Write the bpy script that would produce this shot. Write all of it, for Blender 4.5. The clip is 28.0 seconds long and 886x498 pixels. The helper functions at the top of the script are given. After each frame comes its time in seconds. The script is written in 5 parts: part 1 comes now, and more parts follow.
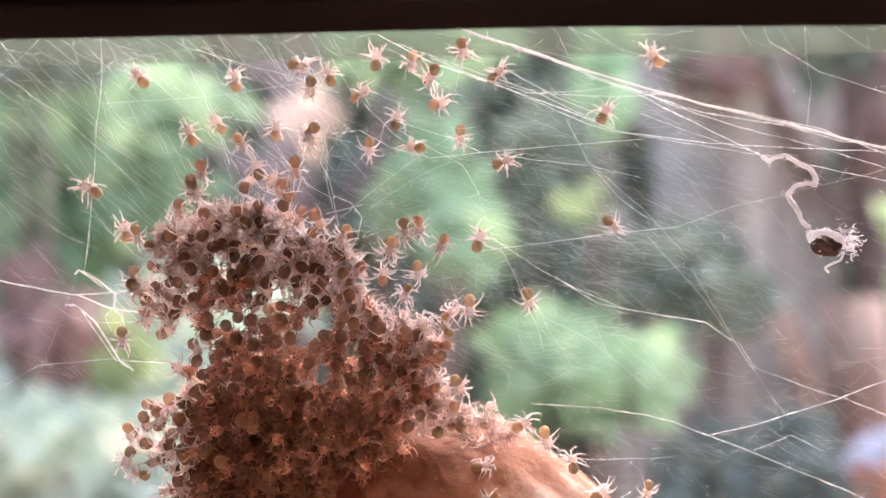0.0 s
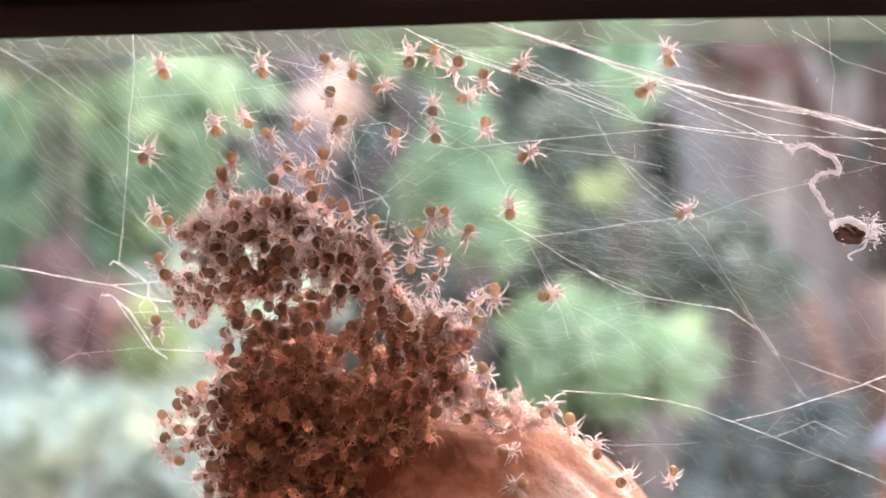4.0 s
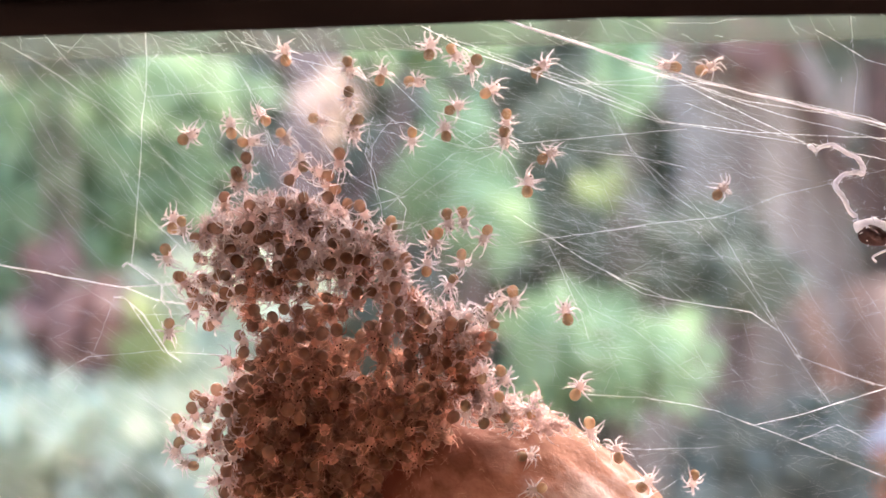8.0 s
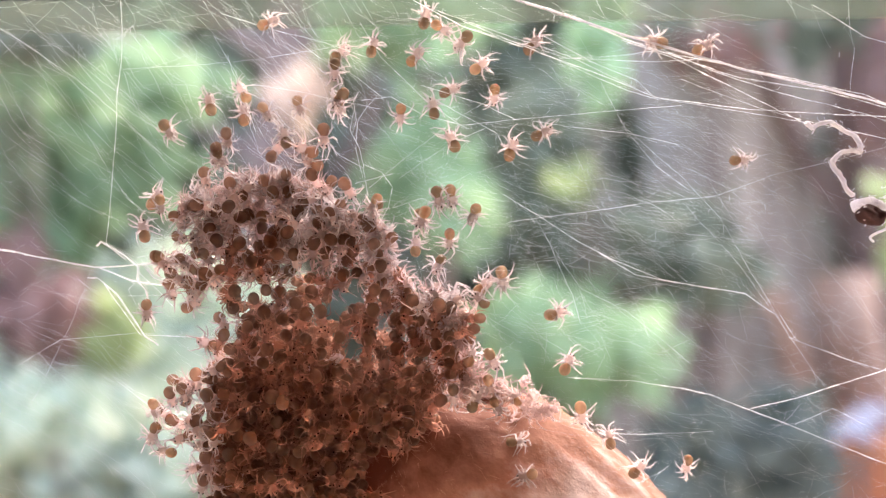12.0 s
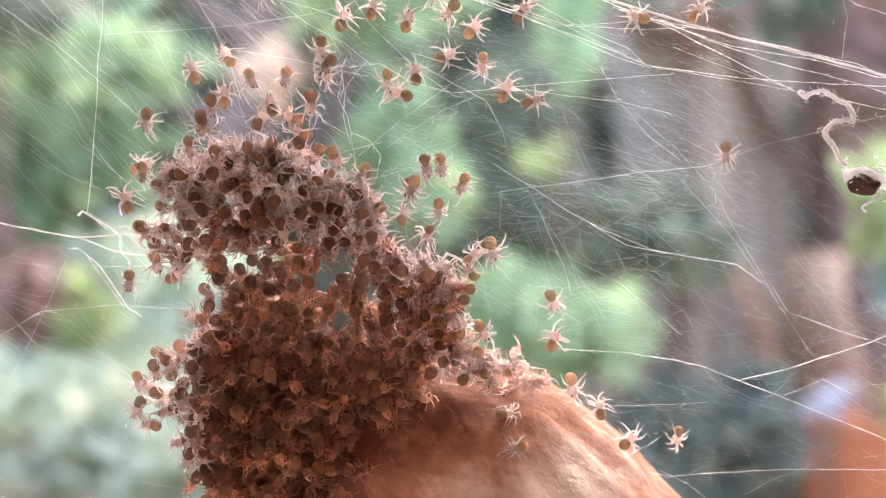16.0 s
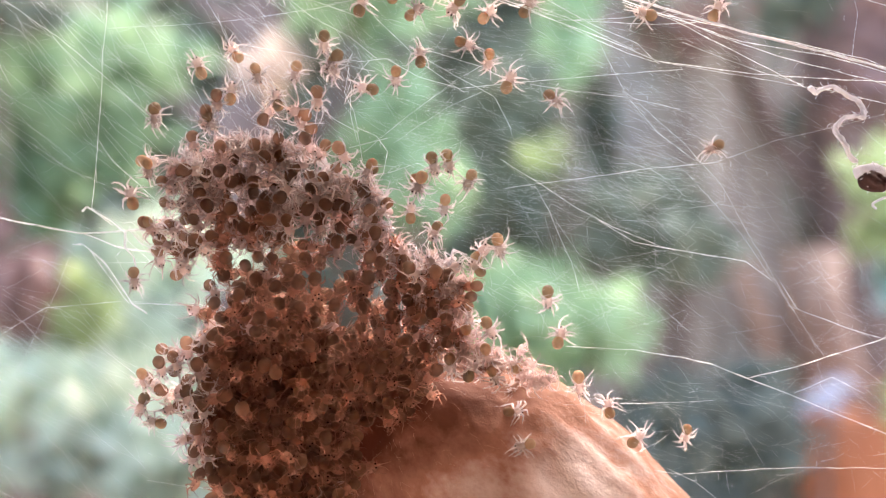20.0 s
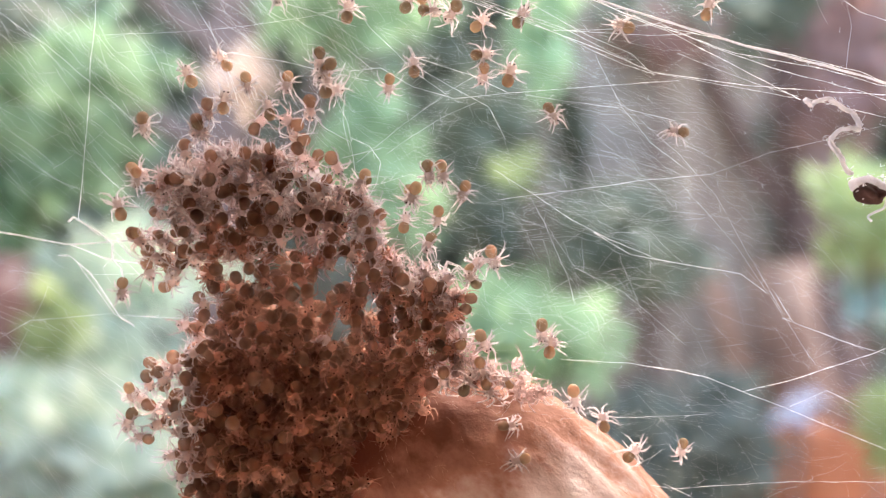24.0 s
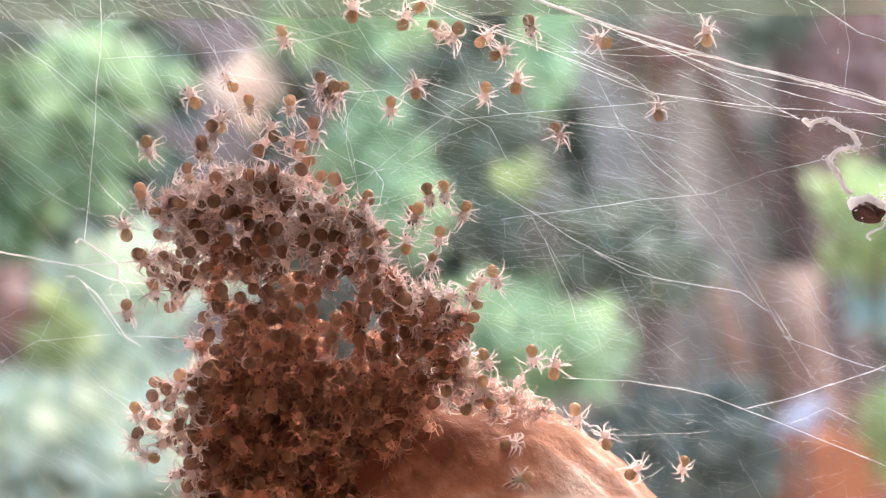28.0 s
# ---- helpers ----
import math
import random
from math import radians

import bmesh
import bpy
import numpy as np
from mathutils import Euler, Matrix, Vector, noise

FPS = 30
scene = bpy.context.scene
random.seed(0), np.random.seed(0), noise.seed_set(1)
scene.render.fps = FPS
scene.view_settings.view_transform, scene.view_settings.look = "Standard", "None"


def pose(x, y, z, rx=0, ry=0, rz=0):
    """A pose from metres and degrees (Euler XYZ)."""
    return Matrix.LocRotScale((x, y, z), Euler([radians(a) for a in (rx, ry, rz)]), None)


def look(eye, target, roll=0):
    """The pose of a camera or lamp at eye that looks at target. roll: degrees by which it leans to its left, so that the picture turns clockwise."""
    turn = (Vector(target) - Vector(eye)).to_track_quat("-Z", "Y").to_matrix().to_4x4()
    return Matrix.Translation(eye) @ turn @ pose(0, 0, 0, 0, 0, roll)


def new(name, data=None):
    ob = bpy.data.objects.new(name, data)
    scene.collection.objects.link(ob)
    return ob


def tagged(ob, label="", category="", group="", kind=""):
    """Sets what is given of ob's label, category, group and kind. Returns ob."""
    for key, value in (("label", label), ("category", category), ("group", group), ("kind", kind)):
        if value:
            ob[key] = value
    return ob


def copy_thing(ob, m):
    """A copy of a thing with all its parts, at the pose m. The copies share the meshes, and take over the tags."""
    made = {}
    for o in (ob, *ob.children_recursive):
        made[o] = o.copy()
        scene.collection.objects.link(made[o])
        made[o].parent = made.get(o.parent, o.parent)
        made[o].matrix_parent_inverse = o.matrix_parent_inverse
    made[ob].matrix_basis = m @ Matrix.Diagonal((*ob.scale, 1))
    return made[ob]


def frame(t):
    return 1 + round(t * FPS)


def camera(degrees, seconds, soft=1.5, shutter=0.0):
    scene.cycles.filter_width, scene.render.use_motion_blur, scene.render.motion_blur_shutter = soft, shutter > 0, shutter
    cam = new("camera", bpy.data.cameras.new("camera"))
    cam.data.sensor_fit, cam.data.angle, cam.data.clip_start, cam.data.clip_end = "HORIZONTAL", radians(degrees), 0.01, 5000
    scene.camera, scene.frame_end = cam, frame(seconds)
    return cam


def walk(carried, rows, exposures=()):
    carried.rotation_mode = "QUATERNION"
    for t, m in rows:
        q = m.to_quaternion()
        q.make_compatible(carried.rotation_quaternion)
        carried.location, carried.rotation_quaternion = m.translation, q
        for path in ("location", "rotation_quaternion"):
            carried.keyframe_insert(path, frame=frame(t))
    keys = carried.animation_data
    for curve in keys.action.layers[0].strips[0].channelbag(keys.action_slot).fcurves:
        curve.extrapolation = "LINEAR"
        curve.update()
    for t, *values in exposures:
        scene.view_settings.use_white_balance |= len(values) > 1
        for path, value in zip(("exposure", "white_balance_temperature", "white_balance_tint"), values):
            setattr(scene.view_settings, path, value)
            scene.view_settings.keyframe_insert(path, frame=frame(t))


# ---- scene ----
# All lengths below are in millimetres times MM.
MM = 0.001


def shot(x, y, z, pitch, yaw, roll):
    """The camera at x, y, z millimetres, turned from the view along +y."""
    return pose(x * MM, y * MM, z * MM, 0, 0, yaw) @ pose(0, 0, 0, 90 + pitch) @ pose(0, 0, 0, 0, 0, -roll)


# ---- camera ----
cam = camera(45, 28.0, soft=1.15)
cam.data.dof.use_dof = True
cam.data.dof.focus_distance = 0.0573
cam.data.dof.aperture_fstop = 30.0
EXPOSURE = 3.29
KELVIN = 7100.0
TINT = 13.0
walk(cam, [
    (0, shot(2.33, -60.46, -0.58, 1.270, -0.096, -0.112)),
    (0.5, shot(2.14, -60.72, -0.60, 1.313, 0.085, -0.145)),
    (1, shot(2.09, -60.50, -0.59, 1.631, 0.128, -0.155)),
    (1.5, shot(2.21, -60.62, -0.57, 1.646, -0.076, -0.152)),
    (2, shot(2.38, -60.40, -0.59, 1.623, -0.010, -0.047)),
    (2.5, shot(2.54, -60.13, -0.61, 1.436, -0.089, -0.004)),
    (3, shot(2.43, -59.87, -0.64, 1.051, 0.480, 0.074)),
    (3.5, shot(2.39, -60.57, -0.54, 0.561, 0.919, 0.111)),
    (4, shot(2.23, -61.44, -0.35, 0.484, 1.213, 0.131)),
    (4.5, shot(1.82, -61.75, -0.35, 0.261, 1.560, 0.144)),
    (6.5, shot(1.16, -61.71, -0.18, 0.214, 1.816, 0.228)),
    (7, shot(1.16, -61.21, -0.16, 0.351, 1.443, 0.192)),
    (7.5, shot(1.21, -60.32, -0.24, 0.163, 1.382, 0.223)),
    (8, shot(0.97, -60.60, -0.16, 0.390, 0.994, 0.144)),
    (8.5, shot(0.90, -60.48, -0.39, 0.125, 0.926, 0.206)),
    (9, shot(0.75, -60.23, -0.49, 0.306, 0.754, 0.139)),
    (9.5, shot(0.53, -60.14, -0.56, 0.546, 0.576, 0.105)),
    (10, shot(0.21, -60.34, -0.77, 0.481, 0.328, 0.107)),
    (10.5, shot(-0.04, -60.15, -0.74, 0.518, -0.070, 0.068)),
    (11, shot(-0.07, -59.53, -0.81, 0.038, 0.099, 0.158)),
    (11.5, shot(0.02, -58.84, -0.89, 0.090, -0.334, 0.064)),
    (13.5, shot(-0.50, -58.67, -1.00, -0.290, -1.054, 0.106)),
    (14, shot(-0.57, -58.57, -1.07, -0.404, -1.524, 0.091)),
    (14.5, shot(-0.44, -57.42, -1.19, -0.500, -1.791, 0.021)),
    (15, shot(-0.53, -57.32, -1.30, -0.768, -1.841, 0.002)),
    (15.5, shot(-0.67, -57.25, -1.42, -1.326, -1.781, 0.054)),
    (16, shot(-0.95, -57.87, -1.41, -1.079, -2.117, 0.009)),
    (16.5, shot(-1.14, -58.18, -1.50, -1.298, -2.160, -0.013)),
    (17, shot(-1.23, -58.07, -1.57, -1.198, -2.084, 0.030)),
    (17.5, shot(-1.15, -57.77, -1.48, -1.086, -2.095, 0.017)),
    (18, shot(-1.07, -57.56, -1.41, -1.037, -2.082, 0.064)),
    (18.5, shot(-1.15, -57.64, -1.35, -1.221, -1.992, 0.029)),
    (19, shot(-1.21, -57.85, -1.28, -1.207, -2.138, -0.024)),
    (19.5, shot(-1.33, -57.75, -1.27, -1.148, -2.209, -0.039)),
    (20, shot(-1.37, -57.43, -1.36, -1.323, -2.173, -0.070)),
    (20.5, shot(-1.49, -57.40, -1.39, -1.510, -2.421, -0.081)),
    (22.5, shot(-2.12, -57.06, -1.51, -1.322, -3.031, -0.226)),
    (23, shot(-2.32, -57.10, -1.48, -1.016, -3.312, -0.217)),
    (23.5, shot(-2.40, -56.98, -1.50, -0.734, -3.524, -0.209)),
    (24, shot(-2.49, -56.62, -1.51, -0.552, -3.664, -0.194)),
    (24.5, shot(-2.49, -56.59, -1.51, -0.704, -3.798, -0.183)),
    (25, shot(-2.46, -56.70, -1.37, -0.120, -4.029, -0.201)),
    (25.5, shot(-2.38, -56.60, -1.35, -0.100, -3.883, -0.149)),
    (26, shot(-2.27, -56.10, -1.28, -0.353, -3.705, -0.099)),
    (26.5, shot(-2.33, -56.60, -1.06, -0.123, -3.738, -0.058)),
    (27, shot(-2.38, -56.85, -0.94, 0.053, -3.650, -0.071)),
    (27.5, shot(-2.41, -56.91, -0.88, -0.004, -3.518, -0.047)),
    (28, shot(-2.47, -57.14, -0.82, -0.189, -3.475, -0.032)),
], exposures=[(0.0, EXPOSURE + 0.11, KELVIN, TINT + 4.0), (4.0, EXPOSURE + 0.15, KELVIN, TINT + 4.0), (11.0, EXPOSURE + 0.12, KELVIN, TINT + 2.0), (16.0, EXPOSURE + 0.03, KELVIN, TINT), (28.0, EXPOSURE + 0.02, KELVIN, TINT - 2.5)])

# ---- light ----
SUN_HEIGHT, SUN_TURN = 60.0, 25.0
world = bpy.data.worlds.new("sky")
scene.world = world
world.use_nodes = True
wn = world.node_tree.nodes
sky = wn.new("ShaderNodeTexSky")
sky.sky_type, sky.sun_disc = "NISHITA", False
sky.sun_elevation, sky.sun_rotation = radians(SUN_HEIGHT), radians(SUN_TURN)
sky.air_density, sky.dust_density = 1.0, 3.0
wn["Background"].inputs["Strength"].default_value = 0.15
world.node_tree.links.new(sky.outputs[0], wn["Background"].inputs["Color"])
lamp = bpy.data.lights.new("sun", "SUN")
lamp.energy, lamp.angle, lamp.color = 1.5, radians(30.0), (1.0, 0.95, 0.88)
sun = new("sun", lamp)
# behind the web, high, a little to the right
sx, sy, sz = (math.cos(radians(SUN_HEIGHT)) * math.sin(radians(SUN_TURN)),
              math.cos(radians(SUN_HEIGHT)) * math.cos(radians(SUN_TURN)), math.sin(radians(SUN_HEIGHT)))
sun.matrix_world = look((sx * 5, sy * 5, sz * 5), (0, 0, 0))


# ---- materials ----
def skin(name, dark, light, size, through_light=0.4, rough=0.5, bump=0.0, spread=0.15, detail=4.0, gloss=0.25, gain=1.0, clear=0.0, flesh=0.0):
    """A surface whose colour runs from dark to light by noise of that size in metres; part of the light passes through it; flesh is the depth to which it glows."""
    m = bpy.data.materials.new(name)
    m.use_nodes = True
    n, link = m.node_tree.nodes, m.node_tree.links.new
    n.clear()
    out = n.new("ShaderNodeOutputMaterial")
    co = n.new("ShaderNodeTexCoord")
    info = n.new("ShaderNodeObjectInfo")
    big, fine = n.new("ShaderNodeTexNoise"), n.new("ShaderNodeTexNoise")
    for tex, scale in ((big, 1 / size), (fine, 6.5 / size)):
        tex.noise_dimensions = "4D"
        tex.inputs["Scale"].default_value, tex.inputs["Detail"].default_value = scale, detail
        link(co.outputs["Object"], tex.inputs["Vector"])
        link(info.outputs["Random"], tex.inputs["W"])
    add = n.new("ShaderNodeMath")
    add.operation = "MULTIPLY_ADD"
    link(fine.outputs["Fac"], add.inputs[0])
    add.inputs[1].default_value = 0.35
    link(big.outputs["Fac"], add.inputs[2])
    ramp = n.new("ShaderNodeValToRGB")
    ramp.color_ramp.elements[0].position, ramp.color_ramp.elements[1].position = 0.42, 0.92
    ramp.color_ramp.elements[0].color, ramp.color_ramp.elements[1].color = (*dark, 1), (*light, 1)
    link(add.outputs[0], ramp.inputs["Fac"])
    hue = n.new("ShaderNodeHueSaturation")
    span = n.new("ShaderNodeMapRange")
    span.inputs["To Min"].default_value, span.inputs["To Max"].default_value = 1 - spread, 1 + spread
    link(info.outputs["Random"], span.inputs["Value"])
    link(span.outputs[0], hue.inputs["Value"])
    link(ramp.outputs["Color"], hue.inputs["Color"])
    main = n.new("ShaderNodeBsdfPrincipled")
    main.inputs["Roughness"].default_value = rough
    main.inputs["Specular IOR Level"].default_value = gloss
    link(hue.outputs["Color"], main.inputs["Base Color"])
    if flesh:
        main.inputs["Subsurface Weight"].default_value, main.inputs["Subsurface Scale"].default_value = 1.0, flesh
        main.inputs["Subsurface Radius"].default_value = (1.0, 0.55, 0.38)
    if bump:
        bp = n.new("ShaderNodeBump")
        bp.inputs["Strength"].default_value, bp.inputs["Distance"].default_value = 0.6, bump
        link(add.outputs[0], bp.inputs["Height"])
        link(bp.outputs[0], main.inputs["Normal"])
    shader = main
    if through_light:
        thin, mix = n.new("ShaderNodeBsdfTranslucent"), n.new("ShaderNodeMixShader")
        deep = n.new("ShaderNodeVectorMath")
        deep.operation = "SCALE"
        deep.inputs["Scale"].default_value = gain
        link(hue.outputs["Color"], deep.inputs[0])
        link(deep.outputs[0], thin.inputs["Color"])
        mix.inputs[0].default_value = through_light
        link(main.outputs[0], mix.inputs[1])
        link(thin.outputs[0], mix.inputs[2])
        shader = mix
    if clear:
        glass, veil = n.new("ShaderNodeBsdfTransparent"), n.new("ShaderNodeMixShader")
        veil.inputs[0].default_value = clear
        link(shader.outputs[0], veil.inputs[1])
        link(glass.outputs[0], veil.inputs[2])
        shader = veil
    link(shader.outputs[0], out.inputs["Surface"])
    return m


ABDOMEN = skin("abdomen_skin", (0.090, 0.048, 0.032), (0.15, 0.085, 0.058), 1.4 * MM, 0.55, 0.5, 0.01 * MM, 0.2, gain=4.0, clear=0.22, flesh=0.5 * MM)
# abdomens of the loose ones, the light from behind put into the amber
BACKLIT = skin("amber_abdomen_skin", (0.25, 0.16, 0.10), (0.42, 0.29, 0.195), 1.2 * MM, 0.4, 0.5, 0.01 * MM, 0.35, gain=1.4, clear=0.16, flesh=0.5 * MM)
CARAPACE = skin("carapace_skin", (0.60, 0.46, 0.43), (0.84, 0.70, 0.67), 0.6 * MM, 0.62, 0.35, 0.01 * MM, 0.2)
PALE_SHIELD = skin("pale_carapace_skin", (0.62, 0.49, 0.455), (0.85, 0.72, 0.69), 0.6 * MM, 0.66, 0.35, 0.01 * MM, 0.2, gain=0.9, clear=0.2)
LEG = skin("leg_skin", (0.755, 0.66, 0.65), (0.905, 0.83, 0.835), 0.8 * MM, 0.72, 0.3, 0.0, 0.15, gain=1.0, clear=0.16)
# half-way tone between the pale legs and those coloured for shade
MID_LEG = skin("pinkish_leg_skin", (0.60, 0.45, 0.42), (0.80, 0.64, 0.61), 0.8 * MM, 0.75, 0.35, 0.0, 0.2, gain=1.15, clear=0.3)
# the same pale legs low in the mass, its shade put into their brown
SHADED_LEG = skin("brown_leg_skin", (0.31, 0.16, 0.115), (0.44, 0.25, 0.19), 0.8 * MM, 0.78, 0.5, 0.0, 0.25, gain=2.0, clear=0.45)
EYE = skin("eye", (0.01, 0.006, 0.006), (0.03, 0.015, 0.012), 0.1 * MM, 0.0, 0.15)
SILK = skin("silk", (0.90, 0.90, 0.905), (0.97, 0.97, 0.98), 1.5 * MM, 0.5, 0.35, 0.0, 0.08)
FLUFF = skin("matted_silk", (0.84, 0.81, 0.86), (0.96, 0.94, 0.98), 0.4 * MM, 0.5, 0.7, 0.05 * MM, 0.1)
HUSK = skin("dry_husk", (0.025, 0.011, 0.011), (0.09, 0.042, 0.038), 0.5 * MM, 0.0, 0.75, 0.08 * MM, gloss=0.1)
FUZZ = skin("sac_fuzz", (0.50, 0.27, 0.17), (0.74, 0.54, 0.44), 1.2 * MM, 0.5, 0.6, 0.0, 0.1)
RAIL = skin("dark_painted_wood", (0.003, 0.002, 0.002), (0.010, 0.006, 0.005), 14 * MM, 0.0, 0.9, 0.3 * MM, gloss=0.0)
LEAF = skin("green_leaf", (0.21, 0.34, 0.19), (0.44, 0.61, 0.39), 40 * MM, 0.55, 0.5, 0.0, 0.2)
PALE_LEAF = skin("silvery_leaf", (0.45, 0.545, 0.43), (0.72, 0.81, 0.68), 45 * MM, 0.5, 0.7, 0.0, 0.15, gloss=0.08)
OLIVE_LEAF = skin("yellow_green_leaf", (0.29, 0.37, 0.165), (0.50, 0.60, 0.315), 40 * MM, 0.55, 0.5, 0.0, 0.15)
DARK_LEAF = skin("dark_leaf", (0.115, 0.135, 0.10), (0.25, 0.285, 0.215), 60 * MM, 0.3, 0.6, 0.0, 0.2)
TEAL_LEAF = skin("blue_green_leaf", (0.30, 0.50, 0.46), (0.50, 0.72, 0.68), 30 * MM, 0.5, 0.5, 0.0, 0.1)
DEEP_TEAL = skin("deep_teal_leaf", (0.13, 0.16, 0.142), (0.26, 0.305, 0.275), 50 * MM, 0.35, 0.7, 0.0, 0.2, gloss=0.1)
MAROON_LEAF = skin("maroon_leaf", (0.22, 0.125, 0.112), (0.40, 0.25, 0.225), 40 * MM, 0.3, 0.6, 0.0, 0.15)
PETAL = skin("pale_peach_petal", (0.56, 0.42, 0.34), (0.76, 0.62, 0.52), 30 * MM, 0.5, 0.6, 0.0, 0.1)
BLUE_PETAL = skin("pale_lilac_petal", (0.28, 0.31, 0.40), (0.42, 0.45, 0.55), 30 * MM, 0.4, 0.6, 0.0, 0.1)
BARK = skin("mauve_bark", (0.265, 0.222, 0.188), (0.49, 0.425, 0.37), 60 * MM, 0.0, 0.8, 4 * MM, 0.15, 8.0)
DARK_BARK = skin("dark_maroon_bark", (0.12, 0.082, 0.072), (0.25, 0.18, 0.16), 60 * MM, 0.0, 0.8, 4 * MM, 0.15, 8.0)
PINK_BARK = skin("pinkish_bark", (0.27, 0.165, 0.120), (0.42, 0.28, 0.215), 50 * MM, 0.0, 0.8, 4 * MM, 0.1, 8.0)
CLAY = skin("terracotta", (0.42, 0.135, 0.065), (0.60, 0.24, 0.13), 60 * MM, 0.0, 0.75, 1 * MM, 0.1)
# for the unseen walls, floor and ceiling; its tone sets the front fill
BOUNCE_PLASTER = skin("aged_plaster", (0.49, 0.437, 0.385), (0.60, 0.543, 0.487), 300 * MM, 0.0, 0.85, 2 * MM, 0.0)
SOIL = skin("soil", (0.05, 0.035, 0.025), (0.16, 0.12, 0.08), 400 * MM, 0.0, 0.9, 10 * MM, 0.0, 8.0)

strip_mat = bpy.data.materials.new("cloudy_plastic")
strip_mat.use_nodes = True
sn, slink = strip_mat.node_tree.nodes, strip_mat.node_tree.links.new
sn.clear()
s_out, s_mix, s_clear, s_haze, s_noise, s_span = (sn.new("ShaderNode" + k) for k in (
    "OutputMaterial", "MixShader", "BsdfTransparent", "BsdfTranslucent", "TexNoise", "MapRange"))
s_haze.inputs["Color"].default_value = (0.085, 0.098, 0.076, 1)
s_noise.inputs["Scale"].default_value = 60
s_span.inputs["To Min"].default_value, s_span.inputs["To Max"].default_value = 0.34, 0.48
slink(s_noise.outputs["Fac"], s_span.inputs["Value"])
slink(s_span.outputs[0], s_mix.inputs[0])
slink(s_clear.outputs[0], s_mix.inputs[1])
slink(s_haze.outputs[0], s_mix.inputs[2])
slink(s_mix.outputs[0], s_out.inputs["Surface"])


# ---- mesh helpers ----
def mesh_of(name, verts, faces, material, smooth=True):
    me = bpy.data.meshes.new(name)
    me.from_pydata([tuple(v) for v in verts], [], [tuple(f) for f in faces])
    me.polygons.foreach_set("use_smooth", [smooth] * len(me.polygons))
    me.materials.append(material)
    me.update()
    return me


def part(name, data, parent, label=""):
    """Links mesh data as one part under a thing or a part."""
    ob = new(name, data)
    ob.parent = parent
    return tagged(ob, label)


def ball(rx, ry, rz, at=(0, 0, 0), around=12, up=8, bulge=0.0, lumps=0.0):
    """Vertices and faces of an egg along y; bulge thickens its -y end."""
    verts, faces = [], []
    for i in range(up + 1):
        a = math.pi * i / up
        for j in range(around):
            b = 2 * math.pi * j / around
            y = -math.cos(a)
            r = math.sin(a) * (1 - bulge * y)
            v = Vector((rx * r * math.cos(b), ry * y, rz * r * math.sin(b)))
            if lumps:
                v *= 1 + lumps * noise.noise(v * (1.7 / max(rx, ry, rz)) + Vector(at) * 1e3)
            verts.append(v + Vector(at))
    for i in range(up):
        for j in range(around):
            k = (j + 1) % around
            faces.append((i * around + j, i * around + k, (i + 1) * around + k, (i + 1) * around + j))
    return verts, faces


def tube(points, radii, sides=5):
    """Vertices and faces of a round tube along points."""
    pts = [Vector(p) for p in points]
    verts, faces = [], []
    side = None
    for i, p in enumerate(pts):
        d = (pts[min(i + 1, len(pts) - 1)] - pts[max(i - 1, 0)]).normalized()
        if side is None:
            side = d.orthogonal().normalized()
        side = (side - d * side.dot(d)).normalized()
        other = d.cross(side)
        for j in range(sides):
            a = 2 * math.pi * j / sides
            verts.append(p + (side * math.cos(a) + other * math.sin(a)) * radii[i])
    for i in range(len(pts) - 1):
        for j in range(sides):
            k = (j + 1) % sides
            faces.append((i * sides + j, i * sides + k, (i + 1) * sides + k, (i + 1) * sides + j))
    n = len(verts)
    faces.append(tuple(range(sides - 1, -1, -1)))
    faces.append(tuple(range(n - sides, n)))
    return verts, faces


def merged(pieces):
    """Several (verts, faces) as one."""
    verts, faces = [], []
    for v, f in pieces:
        base = len(verts)
        verts.extend(v)
        faces.extend(tuple(i + base for i in q) for q in f)
    return verts, faces


def smooth_line(points, steps=4):
    """A curve through points (Catmull-Rom)."""
    p = [Vector(q) for q in points]
    p = [p[0] * 2 - p[1]] + p + [p[-1] * 2 - p[-2]]
    line = []
    for i in range(1, len(p) - 2):
        for s in range(steps):
            t = s / steps
            line.append(0.5 * ((2 * p[i]) + (p[i + 1] - p[i - 1]) * t + (2 * p[i - 1] - 5 * p[i] + 4 * p[i + 1] - p[i + 2]) * t * t
                               + (3 * p[i] - p[i - 1] - 3 * p[i + 1] + p[i + 2]) * t ** 3))
    line.append(p[-2])
    return line


# ---- the ground and the garden behind ----
GROUND = -1.86
ground_bm = bmesh.new()
bmesh.ops.create_grid(ground_bm, x_segments=60, y_segments=60, size=1.0)
for v in ground_bm.verts:
    r = max(abs(v.co.x), abs(v.co.y))
    v.co.x, v.co.y = v.co.x * (1 + 900 * r ** 6), v.co.y * (1 + 900 * r ** 6)
    v.co.z = GROUND + 0.02 * noise.noise(Vector((v.co.x * 3, v.co.y * 3, 0))) * min(1, 3 / (1 + r * 4))
ground_me = bpy.data.meshes.new("ground")
ground_bm.to_mesh(ground_me)
ground_bm.free()
ground_me.materials.append(SOIL)
ground = tagged(new("ground", ground_me), "bare brown garden soil under the shrubs", "ground", kind="structure")


